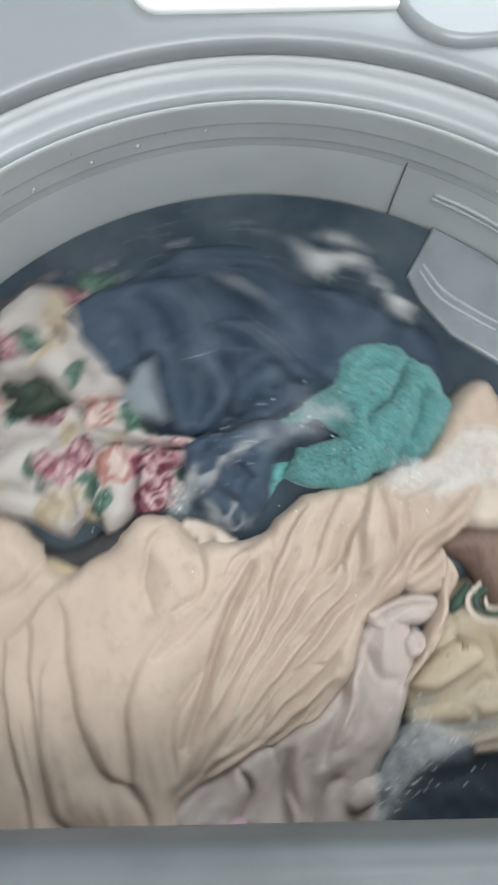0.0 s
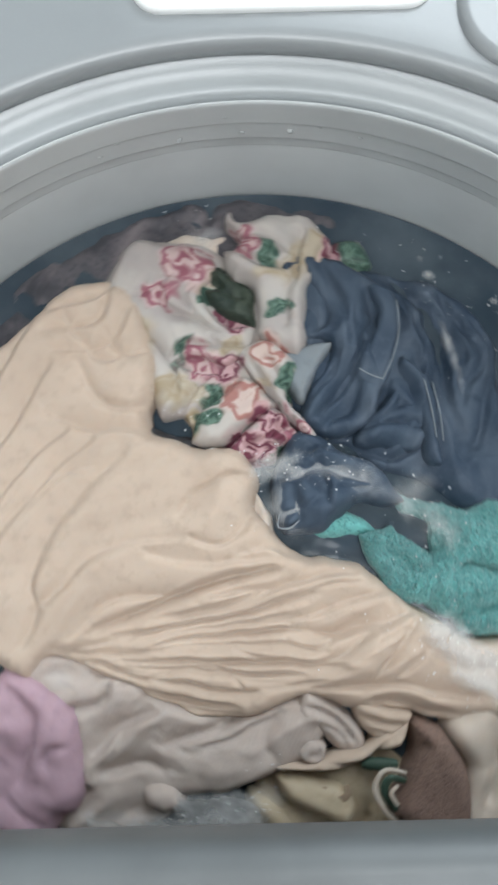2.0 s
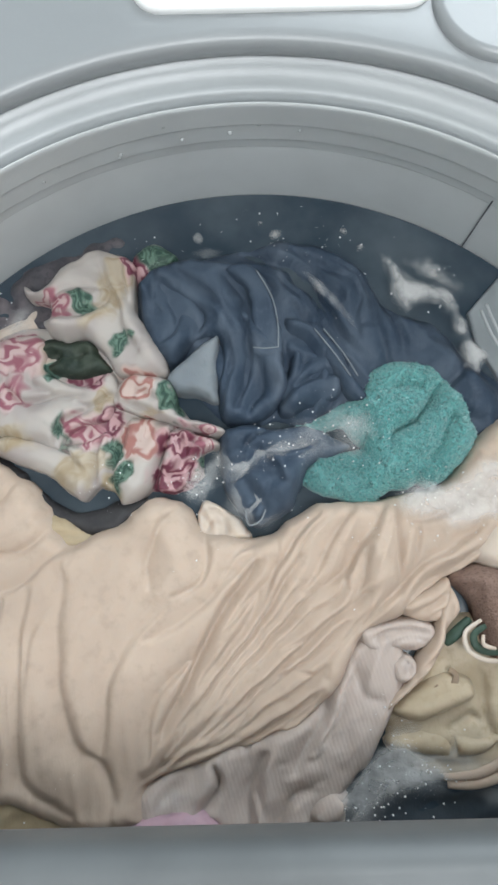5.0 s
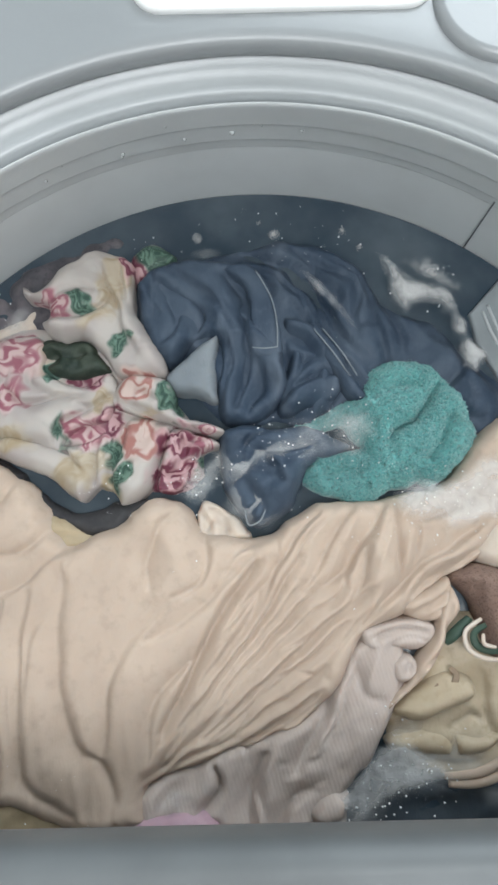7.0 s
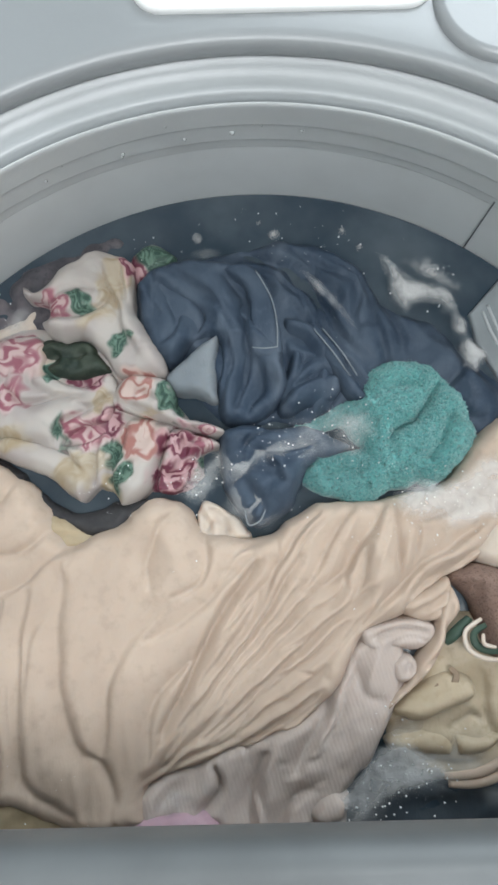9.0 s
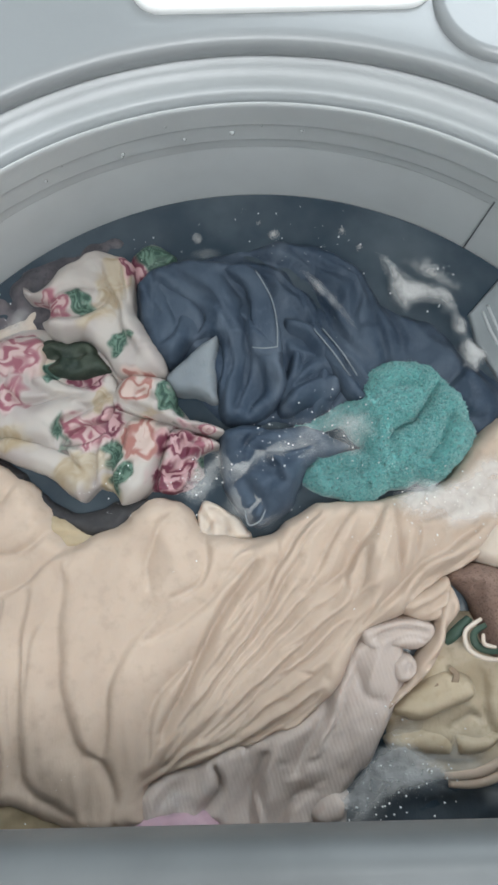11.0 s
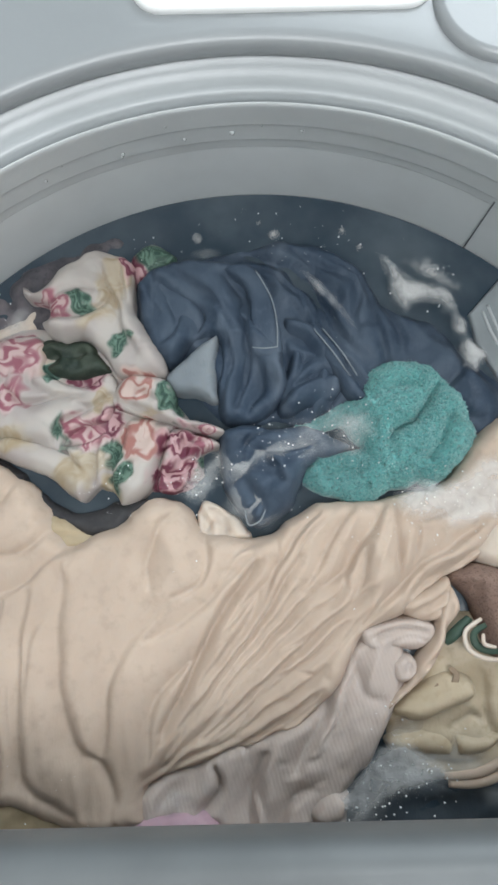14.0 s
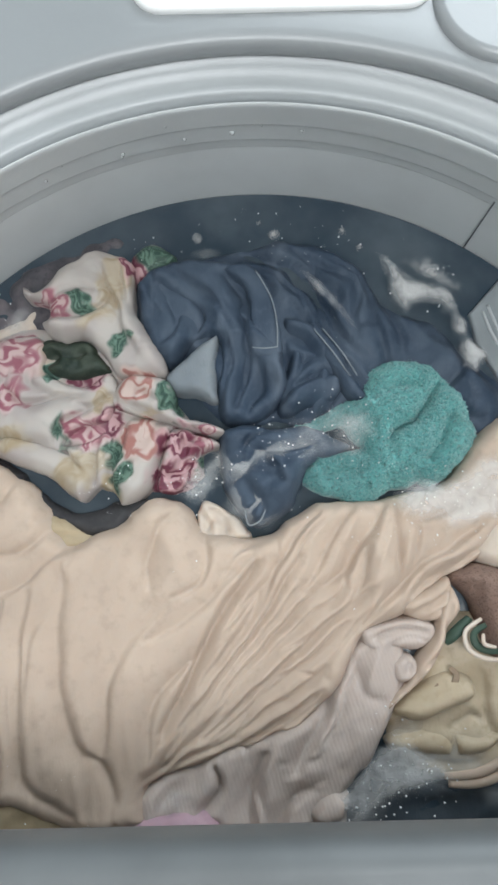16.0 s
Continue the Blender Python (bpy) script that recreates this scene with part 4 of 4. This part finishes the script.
    garment("under_fold", TEAL, heap([(-0.010, 0.050), (-0.006, 0.060), (0.010, 0.064), (0.026, 0.068), (0.030, 0.064), (0.018, 0.050), (0.006, 0.041), (-0.004, 0.043)], -0.003, 0.007, 0.010, [], pile, 0.0014, 23), parent=t)
    return t


def shirt_ribbed():
    s = tagged(new("ribbed_shirt"), "wet greige ribbed knit shirt, half under water", "shirt")
    cr = [(32, 0.0022, 2.5, 70), (110, -0.0007, 1.5, 60)]
    garment("body", GREYPINK, crumpled([(0.052, -0.026), (0.070, -0.025), (0.079, -0.041), (0.069, -0.066), (0.055, -0.087), (0.043, -0.104), (0.040, -0.122), (0.014, -0.152), (-0.030, -0.160), (-0.067, -0.118), (-0.059, -0.095), (-0.019, -0.080), (0.027, -0.062)], 0.001, 0.011, 0.007,
            [([(0.039, -0.048), (0.027, -0.070), (0.018, -0.091)], 0.010, 0.004, 2), ([(0.065, -0.049), (0.056, -0.068), (0.038, -0.086)], 0.010, 0.004, 0), ([(-0.028, -0.089), (-0.024, -0.098), (-0.032, -0.109), (-0.025, -0.114)], 0.005, -0.006, 1), ([(0.001, -0.083), (-0.008, -0.099), (-0.011, -0.119)], 0.010, 0.004, 2), ([(0.026, -0.099), (0.014, -0.107), (0.003, -0.120)], 0.008, 0.004, 2), ([(0.051, -0.040), (0.054, -0.052), (0.065, -0.055)], 0.006, -0.003, 1)],
            cr, 0.0014, 14, 10, turn=65, spread=35, length=0.035, width=0.005, depth=0.0022), parent=s)
    garment("cuff", GREYPINK, heap([(0.068, -0.039), (0.076, -0.035), (0.082, -0.039), (0.082, -0.046), (0.074, -0.050), (0.068, -0.047)], 0.002, 0.012, 0.004, [([(0.071, -0.038), (0.074, -0.043), (0.072, -0.048)], 0.003, -0.003, 1)], cr, 0.0014, 24, ruffle=0.0008), parent=s)
    garment("collar", GREYPINK, heap([(0.050, -0.022), (0.064, -0.018), (0.078, -0.016), (0.092, -0.020), (0.094, -0.028), (0.083, -0.034), (0.070, -0.033), (0.058, -0.036)], 0.001, 0.012, 0.006, [([(0.058, -0.027), (0.074, -0.023), (0.090, -0.025)], 0.004, 0.0025, 2), ([(0.066, -0.032), (0.078, -0.028), (0.088, -0.030)], 0.003, -0.002, 1)], cr, 0.0013, 44, ruffle=0.001), parent=s)
    garment("tail", GREYPINK, heap([(0.021, -0.110), (0.034, -0.100), (0.044, -0.105), (0.039, -0.115), (0.028, -0.119)], 0.006, 0.010, 0.008, [], cr, 0.0016, 25), parent=s)
    return s


def shirt_khaki():
    k = tagged(new("khaki_shirt"), "tan printed cotton shirt, crumpled and soaked", "shirt")
    cr = [(26, -0.0016, 2.0, 20), (120, -0.0005, 1.5, 30)]
    garment("body", KHAKI, crumpled([(0.060, -0.066), (0.080, -0.048), (0.096, -0.020), (0.114, -0.014), (0.132, -0.028), (0.146, -0.048), (0.142, -0.083), (0.124, -0.100), (0.105, -0.101), (0.088, -0.098), (0.072, -0.090), (0.061, -0.083), (0.064, -0.074)], -0.004, 0.011, 0.012,
            [([(0.118, -0.046), (0.116, -0.062), (0.122, -0.078)], 0.007, 0.003, 2), ([(0.098, -0.072), (0.108, -0.068), (0.116, -0.071)], 0.006, -0.004, 1), ([(0.076, -0.092), (0.094, -0.093), (0.112, -0.090)], 0.005, -0.003, 1)],
            cr, 0.0014, 15, 4, 0.0015, turn=20, spread=50, length=0.03, width=0.0045, depth=0.002), parent=k)
    garment("sleeve", KHAKI, heap([(0.067, -0.062), (0.080, -0.052), (0.096, -0.044), (0.108, -0.047), (0.112, -0.057), (0.099, -0.064), (0.084, -0.070), (0.073, -0.069)], 0.002, 0.011, 0.008, [([(0.074, -0.064), (0.088, -0.060), (0.104, -0.056)], 0.008, 0.002, 0)], cr, 0.0014, 26, ruffle=0.001), parent=k)
    garment("cuff", KHAKI, heap([(0.064, -0.080), (0.077, -0.073), (0.095, -0.074), (0.112, -0.078), (0.126, -0.076), (0.114, -0.087), (0.094, -0.089), (0.072, -0.086)], 0.001, 0.010, 0.007, [([(0.096, -0.075), (0.099, -0.080), (0.098, -0.086)], 0.004, 0.003, 2)], cr, 0.0014, 27, ruffle=0.001), parent=k)
    for run in ([(0.132, -0.076, 0.010), (0.121, -0.088, 0.012), (0.108, -0.094, 0.012), (0.092, -0.096, 0.009)], [(0.134, -0.083, 0.009), (0.123, -0.094, 0.011), (0.108, -0.099, 0.011), (0.094, -0.100, 0.008)]):
        part("strap", tube(run, 0.0026, 8, flat=0.5), BEIGE, k, "pale cotton strap")
    part("printed_swirl", tube([(0.090, -0.051, 0.0118), (0.094, -0.055, 0.0127), (0.099, -0.051, 0.0128), (0.101, -0.046, 0.0118), (0.098, -0.043, 0.0104)], 0.0018, 8, ends=0.5, flat=0.10), SWIRL, k, "brown printed swirl")
    return k


def sock():
    s = tagged(new("sock"), "brown knitted sock with a green and white cuff", "sock")
    garment("foot", BROWN, heap([(0.100, 0.003), (0.111, 0.010), (0.126, 0.009), (0.143, 0.000), (0.156, -0.017), (0.146, -0.031), (0.127, -0.038), (0.117, -0.033), (0.114, -0.019), (0.111, -0.008)], 0.004, 0.018, 0.010, [([(0.111, -0.002), (0.115, -0.014), (0.117, -0.028)], 0.006, 0.004, 2), ([(0.107, -0.005), (0.113, -0.003), (0.115, -0.008)], 0.004, -0.005, 1)], [(60, -0.001, 1, 0)], 0.0015, 30), parent=s)
    part("cuff", tube([(*(0.115, -0.018), 0.016), (*(0.106, -0.024), 0.017), (*(0.107, -0.033), 0.017), (*(0.116, -0.038), 0.017), (*(0.129, -0.039), 0.014)], 0.0014, 10, flat=0.4), CREAM, s, "white cuff band")
    part("cuff", tube([(*(0.117, -0.021), 0.016), (*(0.110, -0.025), 0.018), (*(0.111, -0.031), 0.018), (*(0.118, -0.034), 0.017), (*(0.129, -0.034), 0.014)], 0.0021, 10, flat=0.4), GREEN, s, "dark green cuff band")
    part("cuff", tube([(*(0.114, -0.025), 0.020), (*(0.114, -0.030), 0.020), (*(0.120, -0.032), 0.0195)], 0.0012, 8), CREAM, s)
    part("cuff", tube([(*(0.110, -0.018), 0.012), (*(0.102, -0.025), 0.013), (*(0.097, -0.030), 0.011)], 0.0032, 8), GREEN, s)
    return s


def flat_piece(name, mat, outline, base, rise, label, category, seed, folds=(), scale=40, rough=-0.002):
    return garment(name, mat, heap(outline, base, rise, 0.010, list(folds) + (creases(outline, 3, seed, length=0.03, depth=0.0018) if rise > 0.008 else []), [(scale, rough, 1.8, 30), (110, -0.0009, 1, 0)], 0.0018, seed, ruffle=0.003), label, category)


SUNKEN = flat_piece("sunken_laundry", NAVY, [(0.226 * math.cos(a * 0.52), 0.226 * math.sin(a * 0.52)) for a in range(12)], -0.030, 0.012, "dark laundry sunk under the wash water", "laundry", 70, scale=18, rough=0.006)
lay("jeans", SUNKEN)
lay("sheet", bed_sheet())
lay("floral", blouse())
lay("jeans", jeans())
lay("teal", towel())
lay("right", shirt_ribbed())
lay("right", shirt_khaki())
lay("right", sock())
lay("floral", flat_piece("dark_scarf", DARK, [(-0.153, 0.080), (-0.134, 0.067), (-0.118, 0.053), (-0.093, 0.044), (-0.073, 0.047), (-0.060, 0.044), (-0.081, 0.030), (-0.108, 0.036), (-0.127, 0.045), (-0.152, 0.058)], 0.002, 0.007, "dark printed scarf under the blouse", "scarf", 31))
lay("floral", flat_piece("ochre_shirt", OCHRE, [(-0.123, 0.033), (-0.111, 0.043), (-0.096, 0.035), (-0.087, 0.026), (-0.102, 0.015), (-0.117, 0.015)], 0.002, 0.012, "ochre cotton shirt mostly under the sheet", "shirt", 32))


def vest():
    v = tagged(new("white_vest"), "cream vest crumpled under the jeans", "vest")
    garment("body", CREAM, heap([(-0.032, 0.041), (-0.025, 0.046), (-0.010, 0.038), (-0.004, 0.028), (-0.017, 0.023), (-0.030, 0.026)], 0.002, 0.009, 0.006, [([(-0.022, 0.044), (-0.017, 0.037), (-0.014, 0.027)], 0.004, -0.007, 1), ([(-0.028, 0.041), (-0.023, 0.034), (-0.025, 0.028)], 0.004, -0.006, 1)], [(90, 0.0015, 1.5, 40)], 0.0015, 33, ruffle=0.003), parent=v)
    return v


lay("jeans", vest())
lay("sheet", flat_piece("mustard_shirt", OCHRE, [(-0.168, -0.079), (-0.133, -0.085), (-0.119, -0.091), (-0.107, -0.104), (-0.090, -0.111), (-0.084, -0.133), (-0.142, -0.137)], 0.003, 0.012, "mustard yellow wet cotton shirt", "shirt", 34))
lay("sheet", flat_piece("pink_towel", PINK, [(-0.072, -0.114), (-0.053, -0.109), (-0.037, -0.108), (-0.024, -0.114), (-0.001, -0.140), (-0.010, -0.169), (-0.048, -0.171), (-0.075, -0.148)], 0.008, 0.014, "soft pink cotton towel", "towel", 35, [([(-0.062, -0.118), (-0.039, -0.129), (-0.031, -0.149)], 0.010, 0.004, 2)]))
lay("right", flat_piece("navy_trousers", NAVY, [(0.048, -0.110), (0.062, -0.100), (0.088, -0.098), (0.122, -0.100), (0.138, -0.107), (0.119, -0.132), (0.079, -0.149), (0.035, -0.141)], -0.006, 0.007, "navy blue trousers just under the water", "trousers", 36))
lay("right", flat_piece("cream_shirt", CREAM, [(0.120, 0.046), (0.134, 0.070), (0.155, 0.060), (0.176, 0.032), (0.171, -0.015), (0.147, -0.020), (0.137, 0.003), (0.117, 0.014)], 0.003, 0.016, "cream cotton shirt by the tub wall", "shirt", 37, [([(0.136, 0.054), (0.142, 0.027), (0.154, -0.003)], 0.008, 0.005, 2)]))


def dress():
    # Stands in for the tub wall and fabric that show through the water.
    d = tagged(new("plum_band"), "plum and grey cloth standing in for tub wall and fabric under water", "dress")
    rough = [(45, -0.0020, 1.8, 30), (120, -0.0012, 1, 0)]
    garment("skirt", PLUM, heap([(-0.148, 0.177), (-0.177, 0.149), (-0.199, 0.118), (-0.216, 0.081), (-0.227, 0.041), (-0.226, 0.000), (-0.204, 0.017), (-0.184, 0.031), (-0.172, 0.061), (-0.158, 0.096), (-0.139, 0.128), (-0.128, 0.150)], -0.0040, 0.0058, 0.010, [], rough, 0.0016, 38, ruffle=0.003), parent=d)
    garment("bodice", PLUM, heap([(-0.074, 0.213), (-0.088, 0.213), (-0.117, 0.199), (-0.150, 0.175), (-0.136, 0.152), (-0.118, 0.150), (-0.093, 0.174), (-0.076, 0.198)], -0.0040, 0.0056, 0.010, [], rough, 0.0016, 45, ruffle=0.003), parent=d)
    return d


lay("floral", dress())
lay("floral", flat_piece("lilac_top", CREAM, [(-0.150, 0.154), (-0.128, 0.168), (-0.124, 0.147), (-0.140, 0.134), (-0.171, 0.122), (-0.187, 0.122)], -0.004, 0.0058, "pale thin top between blouse and tub wall", "top", 39))


def suds():
    def foam(outline, base, rise, seed, mat=FOAM, key="suds", edge=0.010):
        ob = garment("suds", mat, heap(outline, base, rise, edge, [], [(120, -0.0012, 1, 0), (300, -0.0006, 1, 0)], 0.002, seed, 0, edge * 0.3), "white soap suds and milky haze lying on the wet laundry", "suds", None, "stuff")
        lay(key, ob)
    foam([(0.068, 0.047), (0.081, 0.060), (0.103, 0.061), (0.122, 0.070), (0.146, 0.063), (0.143, 0.033), (0.119, 0.030), (0.097, 0.026), (0.076, 0.031)], 0.018, 0.009, 51, key="teal")
    foam([(0.011, 0.082), (0.027, 0.094), (0.053, 0.107), (0.068, 0.097), (0.067, 0.071), (0.045, 0.072), (0.027, 0.072)], 0.016, 0.006, 52, THIN_FOAM, "teal", 0.018)
    foam([(-0.021, 0.064), (-0.004, 0.076), (0.021, 0.082), (0.033, 0.075), (0.014, 0.066), (-0.011, 0.058)], 0.018, 0.004, 53, THIN_FOAM, "jeans", 0.012)
    foam([(0.051, 0.193), (0.067, 0.188), (0.075, 0.176), (0.077, 0.163), (0.087, 0.154), (0.100, 0.156), (0.112, 0.149), (0.116, 0.137), (0.119, 0.121), (0.127, 0.114), (0.130, 0.128), (0.126, 0.144), (0.124, 0.155), (0.115, 0.166), (0.102, 0.174), (0.089, 0.180), (0.076, 0.188), (0.057, 0.197)], 0.007, 0.005, 54, THICK_FOAM, "jeans", 0.011)
    foam([(0.083, 0.184), (0.097, 0.193), (0.113, 0.191), (0.121, 0.179), (0.127, 0.160), (0.114, 0.162), (0.101, 0.170)], 0.003, 0.003, 65, FOAM, "jeans", 0.012)
    foam([(0.024, 0.183), (0.037, 0.177), (0.049, 0.163), (0.059, 0.143), (0.054, 0.141), (0.043, 0.154), (0.031, 0.167)], 0.013, 0.004, 66, THIN_FOAM, "jeans", 0.006)
    foam([(0.000, -0.142), (0.018, -0.122), (0.036, -0.108), (0.052, -0.114), (0.046, -0.130), (0.020, -0.150)], 0.011, 0.005, 67, FOAM, "right", 0.010)
    foam([(0.032, -0.107), (0.049, -0.085), (0.071, -0.076), (0.094, -0.088), (0.111, -0.099), (0.082, -0.102), (0.062, -0.107), (0.050, -0.118), (0.036, -0.115)], 0.009, 0.006, 55, key="right", edge=0.007)
    foam([(0.055, -0.084), (0.064, -0.068), (0.073, -0.064), (0.075, -0.077), (0.066, -0.087)], 0.006, 0.005, 62, THIN_FOAM, "right")
    # Two milky films: pale haze put into colour, lifting dark gaps between garments.
    foam([(0.025, -0.123), (0.040, -0.097), (0.058, -0.071), (0.072, -0.056), (0.096, -0.066), (0.118, -0.075), (0.130, -0.099), (0.120, -0.120), (0.081, -0.111), (0.058, -0.126)], 0.0045, 0.003, 63, MILKY_HAZE, "right", 0.018)
    foam([(-0.025, 0.049), (-0.021, 0.083), (0.005, 0.092), (0.034, 0.094), (0.062, 0.103), (0.063, 0.071), (0.032, 0.063), (0.024, 0.048), (0.004, 0.029), (-0.017, 0.029)], 0.011, 0.004, 64, MILKY_HAZE, "jeans", 0.018)
    foam([(-0.039, 0.190), (-0.033, 0.200), (-0.019, 0.202), (-0.013, 0.196), (-0.021, 0.188)], 0.002, 0.002, 56, THIN_FOAM, "jeans")
    foam([(0.017, 0.200), (0.025, 0.205), (0.038, 0.202), (0.047, 0.194), (0.031, 0.196)], 0.004, 0.003, 57, THIN_FOAM, "jeans")
    foam([(-0.048, 0.049), (-0.032, 0.071), (-0.018, 0.080), (-0.017, 0.055), (-0.026, 0.043)], 0.016, 0.004, 59, THIN_FOAM, "floral")
    foam([(-0.153, 0.144), (-0.144, 0.161), (-0.128, 0.164), (-0.124, 0.147), (-0.137, 0.137)], 0.006, 0.004, 60, THIN_FOAM, "floral")
    foam([(-0.062, -0.108), (-0.053, -0.095), (-0.034, -0.093), (-0.031, -0.106), (-0.045, -0.111)], 0.012, 0.004, 61, THIN_FOAM, "right")
    for i, (x, y) in enumerate(((-0.004, 0.223), (0.005, 0.215), (0.014, 0.207), (0.043, 0.219), (0.055, 0.209), (-0.032, 0.206), (0.092, 0.202), (0.064, 0.198))):
        r = 0.0026 + 0.0012 * (i % 3)
        foam([(x + r * math.cos(a), y + r * math.sin(a)) for a in (0, 1.05, 2.1, 3.14, 4.2, 5.25)], 0.0012, 0.0012, 80 + i, THIN_FOAM, "jeans", 0.003)
    first = (("teal", [(0.089, 0.040), (0.114, 0.046), (0.073, 0.031)], 90, 0.014, 0.027, 1), ("teal", [(0.046, 0.091), (0.060, 0.072), (0.036, 0.082)], 70, 0.010, 0.021, 2), ("jeans", [(0.008, 0.073), (-0.011, 0.058), (0.014, 0.079)], 60, 0.009, 0.022, 3),
                                                      ("jeans", [(0.079, 0.173), (0.038, 0.198), (0.104, 0.159), (0.008, 0.203), (0.057, 0.198)], 60, 0.012, 0.008, 4), 
    )
    # The sheet's bubbles stand in for wet glints on its folds.
    second = (("right", [(0.072, -0.090), (0.064, -0.074), (0.051, -0.105), (0.083, -0.093)], 120, 0.009, 0.015, 5),
                                                      ("floral", [(-0.137, 0.154), (-0.026, 0.061), (-0.081, 0.056), (-0.035, 0.049)], 60, 0.009, 0.020, 6), ("sheet", [(0.025, 0.042), (-0.039, 0.024), (-0.110, -0.091), (0.055, 0.029), (-0.101, -0.110)], 30, 0.012, 0.026, 7), ("jeans", [(0.047, 0.117), (-0.008, 0.192), (-0.038, 0.207), (-0.064, 0.201)], 30, 0.014, 0.010, 8))
    for key, centres, count, spread, height, seed in first + second:
        ob = part("bubble", specks(centres, count, 0.00040, spread, seed, height), BUBBLE)
        tagged(ob, "tiny white soap bubbles and glint specks on the wet laundry", "bubbles", kind="stuff")
        lay(key, ob)


suds()



# ---- swing of the load ----
SWING = [(0.0, -10), (0.1, -3), (0.2, 8), (0.3, 18), (0.4, 25.5), (0.5, 27), (0.6, 27.5), (0.7, 25), (0.8, 14), (0.9, 1), (1.0, -9), (1.1, -10), (1.2, -10), (1.3, -9.5),
         ]
SWING += [(1.4, -6.5), (1.5, 7), (1.6, 19), (1.7, 26.5), (1.8, 28), (1.9, 28.5), (2.0, 28), (2.1, 24.5), (2.2, 16), (2.3, 1), (2.4, -6), (2.5, -8), (2.6, -8.3), (2.7, -7.5),
         (2.8, -3.5), (2.9, 4), (3.0, 19), (3.1, 25), (3.2, 28), (3.3, 29), (3.4, 28.5), (3.43, 28), (3.5, 23.5), (3.6, 12.5), (3.7, 3), (3.8, -2.5), (3.9, -2), (4.0, -0.8), (4.1, 0.2), (4.2, 0.4),
         (4.6, 0.3), (5.4, 0.1), (6.3, 0.0), (16.0, 0.0)]
REACH = {"jeans": (1.08, 1.6), "sheet": (1.5, 0.9), "floral": (1.22, 1.1), "teal": (1.5, 0.8), "right": (1.55, 0.9), "suds": (1.2, 0.9)}
TUB_SWING = [(0.0, 12.5), (0.2, 10), (0.4, 3), (0.6, 1), (0.8, 6), (1.0, 12), (1.2, 12), (1.35, 11.5), (1.5, 6), (1.7, -6), (1.9, -8), (2.1, -5), (2.3, 8), (2.5, 9), (2.7, 8.5),
             (2.9, 6), (3.1, -6), (3.4, -8), (3.6, -2), (3.8, 4), (4.0, 2.5), (4.2, 1), (5.0, 0.3), (6.3, 0), (16.0, 0)]


def motions():
    for key, obs in LOAD.items():
        up, down = REACH[key]
        early = 0.88 if key == "jeans" else 1.0
        rows = [(t, pose(0, 0, 0, 0, 0, -a * (up * (early if t < 2.6 else 1.0) if a > 0 else down))) for t, a in SWING]
        for ob in obs:
            walk(ob, rows)
    # the hung tub sways a little as it is kicked round; amounts fitted to the camera's view
    walk(rim_thing, [(t, pose(0.00007 * a, 0.0005 if t < 3.9 else 0, 0, 0, 0, a / 3)) for t, a in TUB_SWING])
    walk(tub_thing, [(t, pose(0.00011 * a, 0.0010 if t < 3.9 else 0, 0, 0, 0, a)) for t, a in TUB_SWING])


motions()
